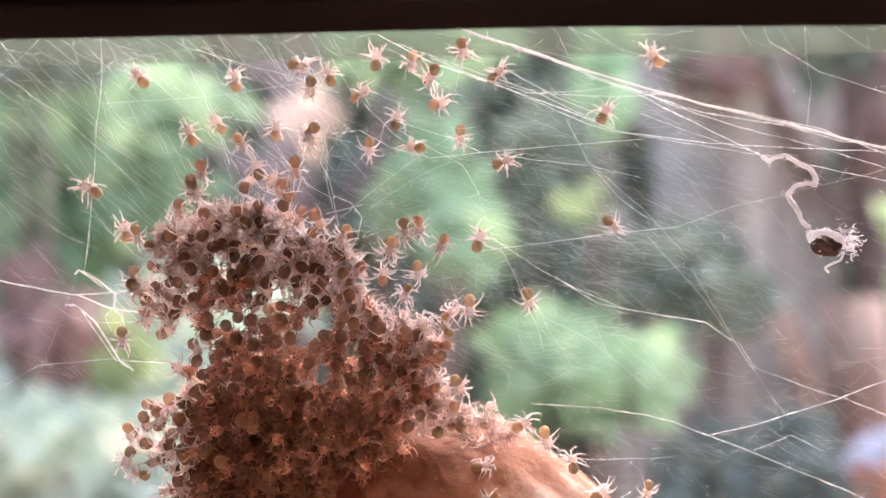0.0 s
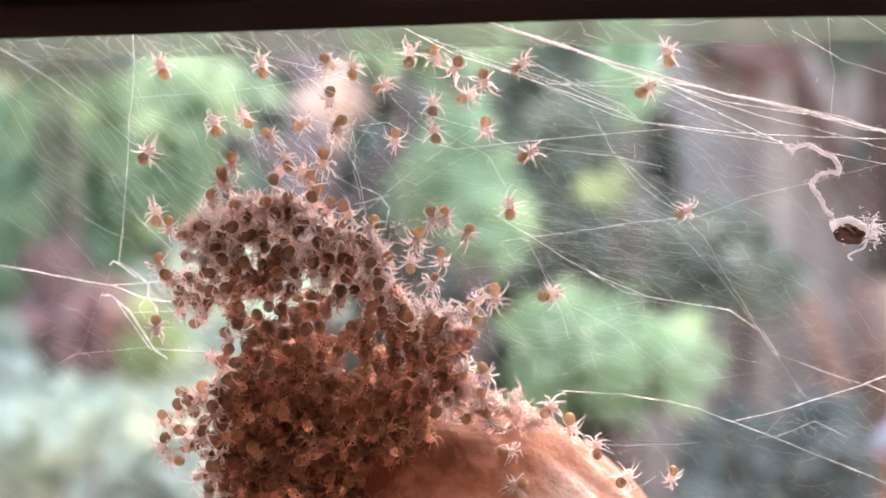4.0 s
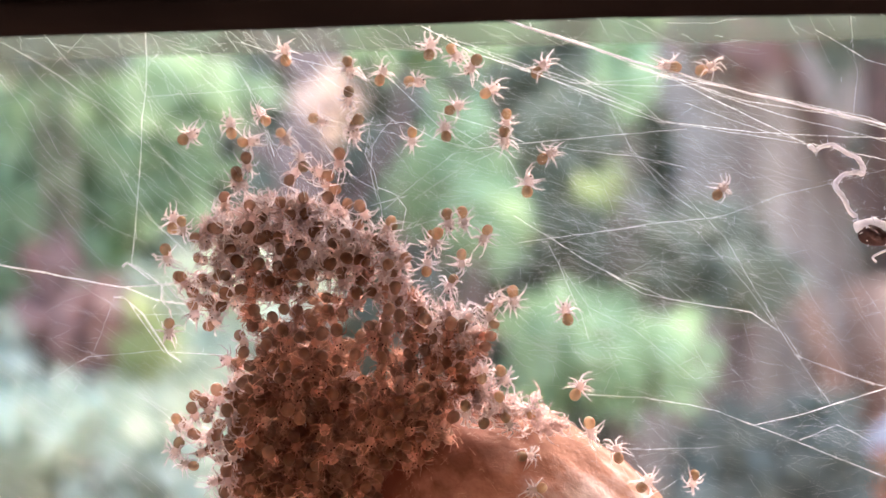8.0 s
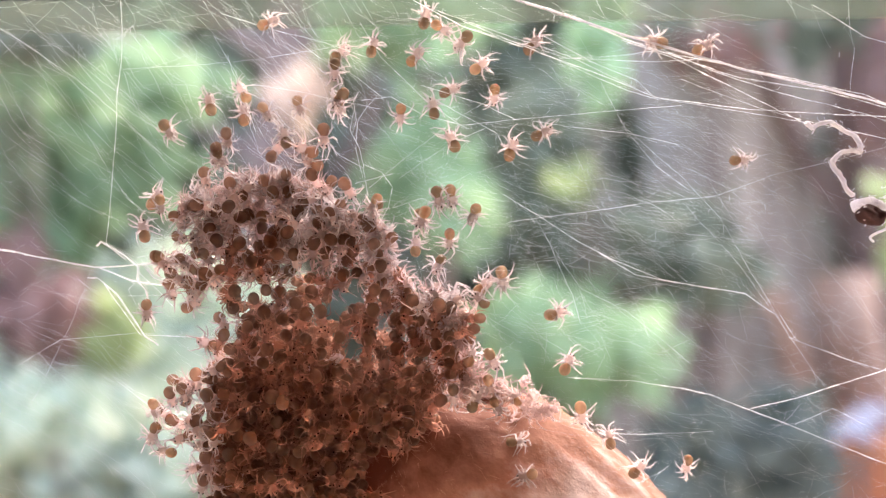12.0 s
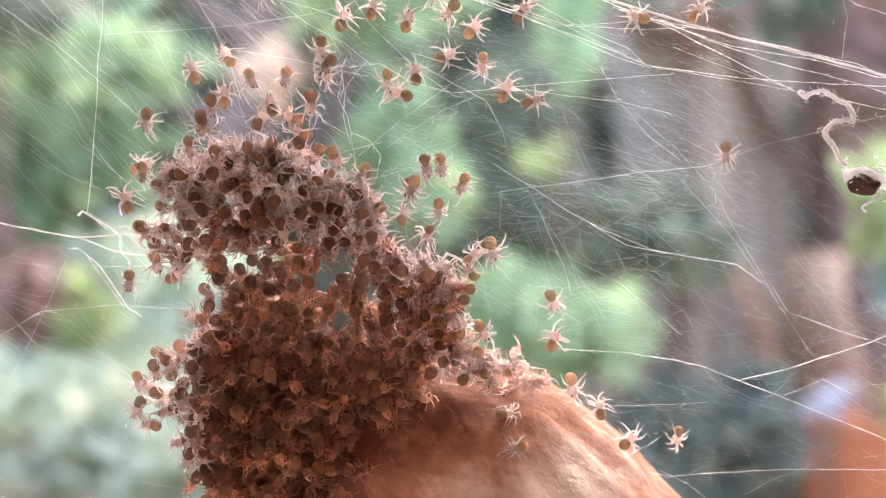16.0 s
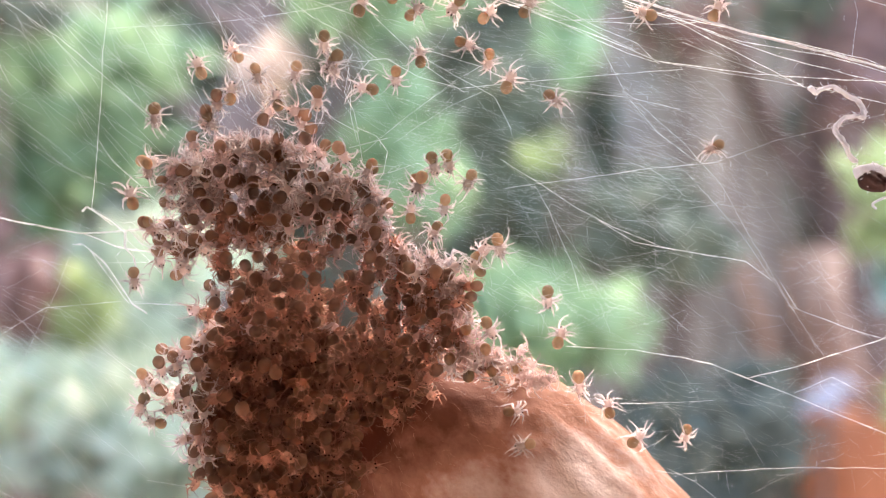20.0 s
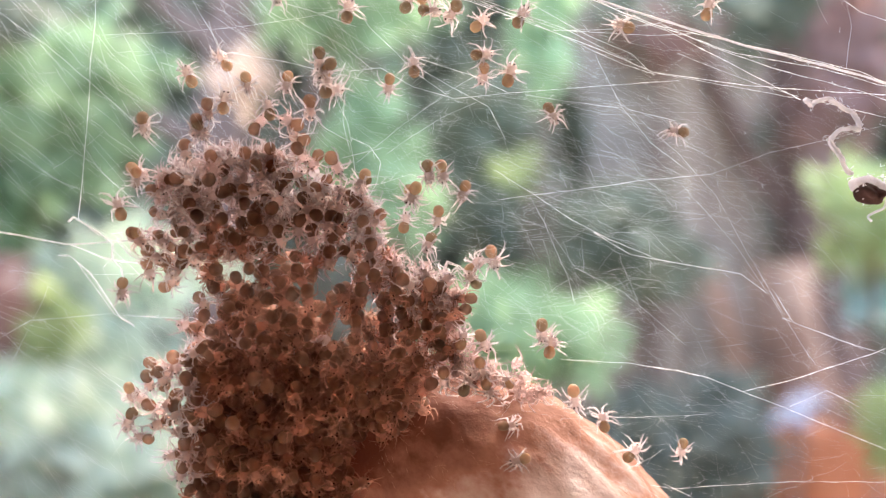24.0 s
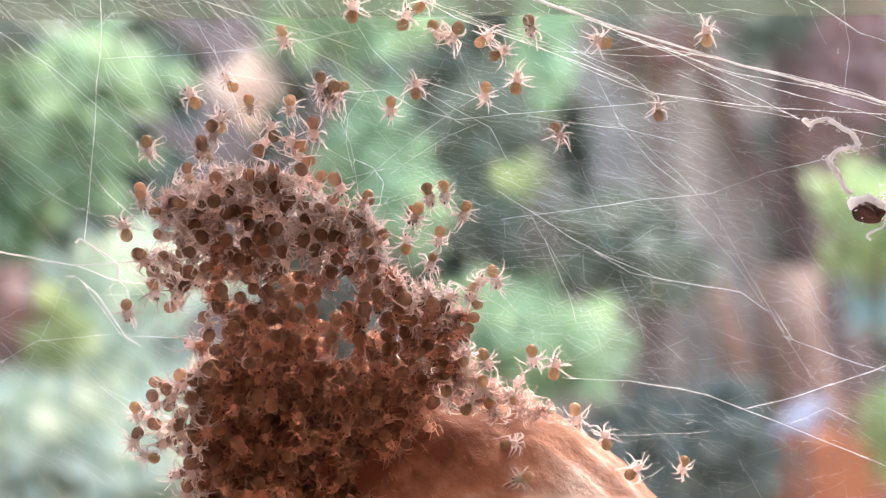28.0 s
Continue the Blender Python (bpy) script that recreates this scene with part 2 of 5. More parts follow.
def leaf(rng, at, length, width, facing):
    """One bent leaf with a midrib, as eight vertices."""
    d = Vector((rng.gauss(0, 1), rng.gauss(0, 0.5), rng.gauss(-0.2, 0.8))).normalized()
    n = (Vector(facing) + Vector((rng.gauss(0, 0.5), rng.gauss(0, 0.5), rng.gauss(0, 0.5)))).normalized()
    s = d.cross(n).normalized()
    n = s.cross(d)
    v = [at, at + d * length * 0.35 + s * width - n * width * 0.3, at + d * length * 0.35 + n * width * 0.1,
         at + d * length * 0.35 - s * width - n * width * 0.3, at + d * length * 0.72 + s * width * 0.7 - n * width * 0.5,
         at + d * length * 0.72 - n * width * 0.2, at + d * length * 0.72 - s * width * 0.7 - n * width * 0.5,
         at + d * length - n * width * 0.9]
    return v, [(0, 2, 1), (0, 3, 2), (1, 2, 5, 4), (2, 3, 6, 5), (4, 5, 7), (5, 6, 7)]


def shrub(name, seed, x, y, z, wide, deep, high, count, length, material, label, category="shrub", stems=5, clumps=7):
    """A shrub whose leafy twigs fill an uneven ellipsoid round x, y, z; stems run to the ground."""
    rng = random.Random(seed)
    thing = tagged(new(name), label, category)
    thing.location = (x, y, GROUND)
    middle = Vector((0, 0, z - GROUND))
    heads = [middle + Vector((rng.uniform(-0.6, 0.6) * wide, rng.uniform(-0.6, 0.6) * deep, rng.uniform(-0.6, 0.6) * high)) for _ in range(clumps)]
    pieces = []
    for _ in range(count):
        head = rng.choice(heads)
        at = head + Vector((rng.gauss(0, 0.24) * wide, rng.gauss(0, 0.24) * deep, rng.gauss(0, 0.24) * high))
        pieces.append(leaf(rng, at, length * rng.uniform(0.6, 1.2), length * rng.uniform(0.22, 0.34), (0, -0.8, 0.5)))
    part("crown", mesh_of("crown", *merged(pieces), material), thing)
    for i in range(stems):
        top = heads[i % len(heads)]
        foot = Vector((rng.uniform(-0.09, 0.09), rng.uniform(-0.09, 0.09), 0))
        bend = (top + foot) / 2 + Vector((rng.uniform(-0.06, 0.06), rng.uniform(0, 0.12), 0))
        line = smooth_line([foot, bend, top], 5)
        part("stem", mesh_of("stem", *tube(line, [0.009 * (1 - 0.7 * k / len(line)) for k in range(len(line))], 6), DARK_BARK), thing)
    return thing


def trunk(seed, x, y, radius, height, lean, label, bark=None):
    bark = bark or BARK
    rng = random.Random(seed)
    thing = tagged(new("tree_trunk"), label, "tree")
    thing.location = (x, y, GROUND)
    line = [Vector((lean * k / 12 + 0.06 * math.sin(k * 0.9 + seed), 0.03 * math.cos(k), height * k / 12)) for k in range(13)]
    verts, faces = tube(line, [radius * (1.25 - 0.45 * k / 12) for k in range(13)], 14)
    verts = [v + Vector((noise.noise(v * 6), noise.noise(v * 6 + Vector((5, 0, 0))), 0)) * radius * 0.18 for v in verts]
    part("bark", mesh_of("bark", verts, faces, bark), thing)
    for k in range(3):
        a = line[7 + k]
        b = a + Vector((rng.choice((-1, 1)) * rng.uniform(0.24, 0.48), rng.uniform(-0.06, 0.24), rng.uniform(0.36, 0.75)))
        limb = smooth_line([a, (a + b) / 2 + Vector((0, 0, -0.09)), b], 4)
        part("limb", mesh_of("limb", *tube(limb, [radius * 0.4 * (1 - 0.6 * i / len(limb)) for i in range(len(limb))], 8), bark), thing)
    return thing


hedge = shrub("hedge", 11, 0, 3.87, 0.6, 4.5, 0.75, 2.16, 42000, 0.19, DARK_LEAF, "dense dark green hedge at the back of the garden", "hedge", 9, 260)
shrub("shrub", 21, -0.72, 1.92, 0.165, 0.285, 0.15, 0.255, 1200, 0.072, LEAF, "fresh light green leafy shrub in the garden")
shrub("shrub", 22, -0.024, 1.92, 0.15, 0.111, 0.15, 0.138, 400, 0.063, LEAF, "fresh light green leafy shrub in the garden")
shrub("shrub", 23, -0.015, 1.98, 0.435, 0.18, 0.15, 0.09, 440, 0.063, LEAF, "fresh light green leafy shrub in the garden")
shrub("shrub", 24, 0.25, 1.89, -0.18, 0.155, 0.15, 0.096, 560, 0.066, LEAF, "fresh light green leafy shrub in the garden")
shrub("silvery_shrub", 25, -0.60, 1.8, -0.33, 0.45, 0.18, 0.28, 2900, 0.072, PALE_LEAF, "low shrub with pale silvery green leaves")
shrub("silvery_shrub", 33, -0.45, 2.01, -0.09, 0.21, 0.12, 0.12, 170, 0.06, PALE_LEAF, "low shrub with pale silvery green leaves")
shrub("shrub", 26, 0.90, 1.92, 0.04, 0.12, 0.09, 0.09, 340, 0.06, OLIVE_LEAF, "yellow-green leafy shrub beside a terracotta pot")
shrub("shrub", 27, 0.276, 1.98, 0.114, 0.066, 0.06, 0.048, 27, 0.048, OLIVE_LEAF, "small yellow-green leafy twig on a thin stem", stems=1, clumps=3)
shrub("shrub", 28, -0.513, 1.74, -0.138, 0.048, 0.06, 0.06, 240, 0.051, OLIVE_LEAF, "small olive green shrub beside a maroon one", stems=2, clumps=3)
shrub("shrub", 29, -0.606, 1.68, -0.114, 0.036, 0.06, 0.108, 85, 0.054, MAROON_LEAF, "dark maroon-leaved shrub beside a green one")
shrub("shrub", 30, 0.985, 1.94, -0.10, 0.12, 0.06, 0.05, 330, 0.051, TEAL_LEAF, "small blue-green plant by the pot", stems=2, clumps=3)
shrub("flowering_shrub", 31, -0.249, 1.98, 0.309, 0.03, 0.06, 0.036, 34, 0.066, PETAL, "stem with pale peach blossom", "flower", 2, 4)
shrub("flowering_shrub", 32, 0.753, 1.8, -0.3, 0.03, 0.045, 0.027, 15, 0.048, BLUE_PETAL, "small clump of pale lilac flowers", "flower", 2, 3)
shrub("shrub", 34, 0.51, 2.04, 0, 0.12, 0.09, 0.102, 420, 0.066, DARK_LEAF, "dark green shrub in front of a tree trunk")
shrub("shrub", 35, 0.3, 1.92, 0.36, 0.042, 0.06, 0.144, 150, 0.06, LEAF, "slim light green shrub before the hedge", stems=2, clumps=5)
shrub("shrub", 36, 0.765, 2.28, 0.516, 0.27, 0.09, 0.078, 420, 0.072, DARK_LEAF, "dark overhanging foliage before the tree trunks", stems=3, clumps=9)
shrub("shrub", 37, 0.615, 2.31, 0.45, 0.12, 0.09, 0.066, 150, 0.072, MAROON_LEAF, "dark maroon foliage before a tree trunk", stems=2, clumps=4)
shrub("shrub", 38, 0.687, 1.98, -0.396, 0.108, 0.09, 0.165, 420, 0.066, DEEP_TEAL, "deep teal-green shrub beside a terracotta pot", stems=3, clumps=8)
shrub("shrub", 39, 0.513, 2.01, -0.438, 0.12, 0.09, 0.15, 420, 0.066, DEEP_TEAL, "deep teal-green shrub in front of a tree trunk", stems=3, clumps=8)
shrub("shrub", 40, 0.93, 1.8, -0.33, 0.05, 0.045, 0.075, 110, 0.048, OLIVE_LEAF, "small yellow-green plant over a terracotta pot", stems=2, clumps=3)
shrub("shrub", 41, -0.75, 2.04, 0.06, 0.12, 0.09, 0.09, 170, 0.066, LEAF, "sparse light green shrub before the hedge", stems=2, clumps=5)
shrub("shrub", 42, -0.66, 1.68, 0.355, 0.13, 0.05, 0.045, 260, 0.066, DARK_LEAF, "dark green overhanging foliage before the hedge", stems=2, clumps=6)
shrub("shrub", 43, -0.69, 1.74, -0.05, 0.06, 0.06, 0.10, 95, 0.06, MAROON_LEAF, "dark maroon-leaved shrub beside a green one", stems=3, clumps=6)
shrub("shrub", 44, 1.04, 2.2, 0.42, 0.13, 0.09, 0.17, 300, 0.07, MAROON_LEAF, "dark maroon foliage overhanging the tree trunks", stems=3, clumps=9)
shrub("shrub", 45, -0.42, 1.52, -0.495, 0.30, 0.08, 0.07, 520, 0.05, MAROON_LEAF, "low dark maroon ground shrub before a silvery one", stems=4, clumps=9)
shrub("silvery_shrub", 46, -0.66, 1.70, -0.30, 0.16, 0.08, 0.10, 360, 0.06, PALE_LEAF, "low shrub with pale silvery green leaves", stems=3)
shrub("shrub", 47, 0.27, 2.3, 0.19, 0.12, 0.08, 0.16, 460, 0.07, DARK_LEAF, "dark green shrub before the hedge", stems=3)
shrub("shrub", 48, 0.38, 2.22, -0.03, 0.12, 0.08, 0.10, 320, 0.07, DARK_LEAF, "dark green shrub in front of a tree trunk", stems=3)
for seed, x, y, radius, lean, bark, look_of in (
        (6, 0.725, 3.1, 0.13, 0.03, BARK, "tree trunk with grey-beige bark"),
        (1, 0.555, 2.58, 0.156, 0.09, BARK, "tree trunk with grey-beige bark"), (2, 0.885, 2.82, 0.156, -0.06, BARK, "tree trunk with grey-beige bark"),
        (3, 1.095, 2.64, 0.09, 0.06, DARK_BARK, "slim tree trunk with dark maroon-brown bark"), 
        (5, -0.36, 2.97, 0.09, -0.09, DARK_BARK, "slim tree trunk with dark maroon-brown bark")):
    trunk(seed, x, y, radius, 3.15, lean, look_of, bark)


trunk(4, -0.76, 2.1, 0.05, 1.5, 0.03, "short slim trunk with dark maroon-brown bark", DARK_BARK)


def pot(x, y, radius, high, foot):
    """A terracotta pot on a pile of soil up to its foot, with a rolled rim."""
    thing = tagged(new("plant_pot"), "tall terracotta plant pot with a rolled rim", "pot")
    thing.location = (x, y, foot)
    profile = [(0.0, 0.0), (0.72, 0.0), (0.78, 0.1), (0.92, 0.75), (0.94, 0.82), (1.04, 0.83), (1.07, 0.9), (1.06, 0.98), (1.0, 1.0), (0.93, 0.98), (0.9, 0.85), (0.0, 0.84)]
    verts, faces = [], []
    for r, h in profile:
        for j in range(32):
            a = 2 * math.pi * j / 32
            verts.append((r * radius * math.cos(a), r * radius * math.sin(a), h * high))
    for i in range(len(profile) - 1):
        for j in range(32):
            k = (j + 1) % 32
            faces.append((i * 32 + j, i * 32 + k, (i + 1) * 32 + k, (i + 1) * 32 + j))
    half = 6 * 32
    part("body", mesh_of("pot_body", verts[:half], [f for f in faces if max(f) < half], CLAY), thing)
    rim = [f for f in faces if min(f) >= half - 32 and max(f) < 11 * 32]
    part("rim", mesh_of("pot_rim", verts[5 * 32:11 * 32], [tuple(i - 5 * 32 for i in f) for f in rim], CLAY), thing)
    part("soil", mesh_of("pot_soil", verts[10 * 32:], [tuple(i - 10 * 32 for i in f) for f in faces[10 * 32:]], SOIL), thing, "dark potting soil")
    return thing


pot(1.12, 2.1, 0.27, 1.50, GROUND)
trunk(7, 1.02, 2.34, 0.085, 1.80, -0.03, "short stump with pinkish brown bark behind the pot", PINK_BARK)


# ---- unseen plain walls round the camera to shape the light, open towards the garden ----
def slab(name, x0, x1, y0, y1, z0, z1, label, category):
    bm = bmesh.new()
    bmesh.ops.create_cube(bm, size=1)
    for v in bm.verts:
        v.co = Vector(((x0, x1)[v.co.x > 0], (y0, y1)[v.co.y > 0], (z0, z1)[v.co.z > 0]))
    me = bpy.data.meshes.new(name)
    bm.to_mesh(me)
    bm.free()
    me.materials.append(BOUNCE_PLASTER)
    return tagged(new(name, me), label, category, kind="structure")


# how far the added ceiling reaches out, to cut sun and sky
SUN_CUT = 0.24
slab("wall_south", -2.4, 2.4, -2.12, -2.0, -1.95, 0.5, "plain aged grey-brown plaster wall, unseen, added to hold back front light", "wall")
slab("wall_west", -2.52, -2.4, -2.12, -0.05, -1.95, 0.5, "plain aged grey-brown plaster side wall, unseen, added to shape the light", "wall")
slab("wall_east", 2.4, 2.52, -2.12, -0.05, -1.95, 0.5, "plain aged grey-brown plaster side wall, unseen, added to shape the light", "wall")
# floor added below the view to bounce light up at the web
slab("floor", -2.4, 2.4, -2.0, 0.9, -1.95, -1.8, "plain grey-brown concrete floor, unseen, added to bounce light", "floor")
slab("ceiling", -2.52, 2.52, -2.12, SUN_CUT, 0.503, 0.56, "plain aged grey-brown plaster ceiling, unseen, added to cut sun and sky", "ceiling")


# ---- the rail above the web ----
def bar(length, depth, height, material, name):
    bm = bmesh.new()
    bmesh.ops.create_cube(bm, size=1)
    for v in bm.verts:
        v.co = Vector((v.co.x * length, v.co.y * depth, v.co.z * height))
    bmesh.ops.subdivide_edges(bm, edges=[e for e in bm.edges if abs((e.verts[0].co - e.verts[1].co).x) > length / 2], cuts=40)
    bmesh.ops.bevel(bm, geom=[e for e in bm.edges if e.is_boundary is False and e.calc_face_angle(0) > 1], offset=min(depth, height) * 0.12, segments=2, affect="EDGES")
    for v in bm.verts:
        v.co.z += 0.0003 * noise.noise(Vector((v.co.x * 60, v.co.y * 90, 3)))
    me = bpy.data.meshes.new(name)
    bm.to_mesh(me)
    bm.free()
    me.materials.append(material)
    return me


rail = tagged(new("wooden_rail"), "dark painted wooden rail that the web hangs from", "rail")
rail.matrix_world = pose(0, 0, 0, 0, -1.05, 0) @ pose(0, -0.0145, 0.01047 + 0.011)
part("beam", bar(0.62, 0.008, 0.022, RAIL, "beam"), rail)
part("cover_strip", bar(0.62, 0.0006, 0.012, strip_mat, "cover_strip"), rail, "cloudy translucent plastic strip under the rail").location = (0, 0.0265, -0.0015)


# ---- the egg sac ----
def sac_paper():
    """Felted papery silk: fibres along the sac, brown stains, paler wear patches and painted overhang shade."""
    m = bpy.data.materials.new("papery_sac")
    m.use_nodes = True
    n, link = m.node_tree.nodes, m.node_tree.links.new
    main, out = n["Principled BSDF"], n["Material Output"]
    co, stretch = n.new("ShaderNodeTexCoord"), n.new("ShaderNodeMapping")
    stretch.inputs["Scale"].default_value = (280, 430, 430)
    stretch.inputs["Rotation"].default_value = (0, 0.35, 0.2)
    link(co.outputs["Object"], stretch.inputs["Vector"])
    fibre, stain, lump = n.new("ShaderNodeTexNoise"), n.new("ShaderNodeTexNoise"), n.new("ShaderNodeTexNoise")
    fibre.inputs["Scale"].default_value, fibre.inputs["Detail"].default_value, fibre.inputs["Roughness"].default_value = 1.6, 9.0, 0.65
    stain.inputs["Scale"].default_value, stain.inputs["Detail"].default_value = 85.0, 7.0
    lump.inputs["Scale"].default_value, lump.inputs["Detail"].default_value = 620.0, 8.0
    link(stretch.outputs[0], fibre.inputs["Vector"])
    shift = n.new("ShaderNodeMapping")
    shift.inputs["Location"].default_value = (0.031, 0.012, 0.008)
    link(co.outputs["Object"], shift.inputs["Vector"])
    for tex in (stain, lump):
        link(shift.outputs[0], tex.inputs["Vector"])
    both = n.new("ShaderNodeMix")
    both.inputs["Factor"].default_value = 0.68
    link(fibre.outputs["Fac"], both.inputs["A"])
    link(stain.outputs["Fac"], both.inputs["B"])
    ramp = n.new("ShaderNodeValToRGB")
    e = ramp.color_ramp.elements
    e[0].position, e[0].color = 0.37, (0.165, 0.062, 0.040, 1)
    e[1].position, e[1].color = 0.61, (0.67, 0.555, 0.535, 1)
    mid = e.new(0.50)
    mid.color = (0.40, 0.205, 0.15, 1)
    # orange ridge paling along the sac; its dark end paints the brood's overhang shade
    along, ridge_and_shade, shade = n.new("ShaderNodeVectorMath"), n.new("ShaderNodeMapRange"), n.new("ShaderNodeMath")
    along.operation = "DOT_PRODUCT"
    along.inputs[1].default_value = (1.0, 0.0, 0.4)
    link(co.outputs["Object"], along.inputs[0])
    link(along.outputs["Value"], ridge_and_shade.inputs["Value"])
    ridge_and_shade.inputs["From Min"].default_value, ridge_and_shade.inputs["From Max"].default_value = -9.8 * MM, -3.5 * MM
    ridge_and_shade.inputs["To Min"].default_value, ridge_and_shade.inputs["To Max"].default_value = -0.07, 0.045
    link(both.outputs[0], shade.inputs[0])
    link(ridge_and_shade.outputs[0], shade.inputs[1])
    link(shade.outputs[0], ramp.inputs["Fac"])
    link(ramp.outputs["Color"], main.inputs["Base Color"])
    main.inputs["Roughness"].default_value = 0.8
    main.inputs["Specular IOR Level"].default_value = 0.2
    bp = n.new("ShaderNodeBump")
    bp.inputs["Strength"].default_value, bp.inputs["Distance"].default_value = 0.5, 0.0006
    relief = n.new("ShaderNodeMath")
    link(fibre.outputs["Fac"], relief.inputs[0])
    link(lump.outputs["Fac"], relief.inputs[1])
    link(relief.outputs[0], bp.inputs["Height"])
    link(bp.outputs[0], main.inputs["Normal"])
    thin, mix = n.new("ShaderNodeBsdfTranslucent"), n.new("ShaderNodeMixShader")
    link(ramp.outputs["Color"], thin.inputs["Color"])
    mix.inputs[0].default_value = 0.38
    link(main.outputs[0], mix.inputs[1])
    link(thin.outputs[0], mix.inputs[2])
    link(mix.outputs[0], out.inputs["Surface"])
    return m


def egg_sac():
    thing = tagged(new("egg_sac"), "papery orange-brown spider egg sac with pale felted fibres", "egg sac")
    thing.matrix_world = pose(7.9 * MM, 4.8 * MM, -22.8 * MM, 0, 49.2, 0)
    verts, faces = [], []
    rings, around = 90, 110
    size = Vector((16.7, 8.6, 9.4))
    for i in range(rings + 1):
        a = math.pi * i / rings
        for j in range(around):
            b = 2 * math.pi * j / around
            d = Vector((-math.cos(a), math.sin(a) * math.sin(b), math.sin(a) * math.cos(b)))
            r = Vector((size.x * d.x, size.y * d.y, size.z * d.z)) * MM
            crease = noise.fractal(d * 2.6 + Vector((3, 1, 7)), 1.0, 2.0, 5)
            fold = abs(noise.noise(Vector((d.x * 1.6, d.y * 6, d.z * 6)) + Vector((1, 2, 3))))
            r *= 1 + 0.04 * crease - 0.02 * fold
            verts.append(r)
    for i in range(rings):
        for j in range(around):
            k = (j + 1) % around
            faces.append((i * around + j, i * around + k, (i + 1) * around + k, (i + 1) * around + j))
    part("shell", mesh_of("sac_shell", verts, faces, sac_paper()), thing)
    # filler added behind the brood, so that its gaps look warm instead of black
    backing_balls = []
    for x, y, z, a, b, c in ((-8.0, 2.1, -13.0, 4.6, 2.2, 5.6), (-8.0, 2.0, -8.4, 3.8, 2.0, 2.8), (-3.0, 2.0, -9.6, 3.0, 1.8, 2.2)):
        v, f = ball(a * MM, b * MM, c * MM, (0, 0, 0), 40, 28, 0.0, 0.12)
        backing_balls.append(([Vector((p.x + x * MM, p.y + y * MM, p.z + z * MM)) for p in map(Vector, v)], f))
    back = thing.matrix_world.inverted()
    v, f = merged(backing_balls)
    part("lining", mesh_of("sac_lining", [back @ Vector(p) for p in v], f, GAP_GLOW), thing, "added reddish brown filler behind the brood")
    rng = random.Random(5)
    pieces = []
    for _ in range(1700):
        v = Vector(verts[rng.randrange(around * 2, around * 70)])
        n = Vector((v.x / size.x ** 2, v.y / size.y ** 2, v.z / size.z ** 2)).normalized()
        if n.y > 0.4:
            continue
        flow = Vector((1, rng.gauss(0, 0.55), rng.gauss(0, 0.55)))
        flow = (flow - n * flow.dot(n)).normalized()
        run = rng.uniform(0.3, 1.0) * MM
        pts = [v - n * 0.05 * MM, v + flow * run * 0.4 + n * rng.uniform(0.02, 0.10) * MM, v + flow * run + n * rng.uniform(-0.1, 0.2) * MM]
        pieces.append(tube(smooth_line(pts, 3), [0.0045 * MM] * (len(smooth_line(pts, 3))), 3))
    tagged(part("fuzz", mesh_of("sac_fuzz", *merged(pieces), FUZZ), thing, "pale silk fibres over the sac"), kind="stuff")
    return thing


# filler colour: light leaking through the brood, put in as reddish brown
GAP_GLOW = skin("sac_lining", (0.22, 0.105, 0.07), (0.33, 0.18, 0.128), 2.2 * MM, 0.7, 0.8, 0.06 * MM, 0.0, gain=1.2)
egg_sac()


# ---- the spiderlings ----
def leg_mesh(rng, pair, side, reach, material, stout):
    """One leg from the carapace: thigh up, shin out, foot down."""
    a = radians((18, 48, 86, 126)[pair] + rng.uniform(-13, 13))
    length = (1.42, 1.18, 1.02, 1.30)[pair] * reach * rng.uniform(0.8, 1.12)
    sweep = radians((10, 4, -6, -12)[pair] + rng.uniform(-12, 12))
    kink = rng.uniform(-0.6, 0.6)
    lift = rng.uniform(0.16, 0.42)
    pts = []
    for s, r, h in ((0.0, 0.17, 0.0), (0.28, 0.40, 0.9), (0.42, 0.55, 1.05), (0.75, 0.84, 0.0), (1.0, 1.0, -0.8)):
        b = a - sweep * s * 1.5 + kink * (s > 0.35) * (s - 0.35)
        pts.append(Vector((side * math.sin(b) * r * length, 0.12 + math.cos(b) * r * length, h * lift)) * MM)
    line = [pts[0]]
    for p, q in zip(pts, pts[1:]):
        line += [(p + q) / 2, q]
    n = len(line) - 1
    widths = [(0.043 - 0.036 * k / n + (0.005 if k in (3, 4) else 0)) * MM for k in range(n + 1)]
    widths = [r * stout for r in widths]
    verts, faces = tube(line, widths, 5)
    verts, faces = [Vector(v) for v in verts], list(faces)
    # bristles that grow out of the skin
    for _ in range(16):
        k, s = rng.randrange(1, n), rng.randrange(5)
        along = (line[k + 1] - line[k]).normalized()
        a, b = k * 5 + s, k * 5 + (s + 1) % 5
        root = (verts[a] + verts[b]) / 2
        out = (root - line[k]).normalized()
        faces.append((a, b, len(verts)))
        verts.append(root + (out + along * 0.8) * rng.uniform(0.07, 0.2) * MM)
    return mesh_of("leg", verts, faces, material)


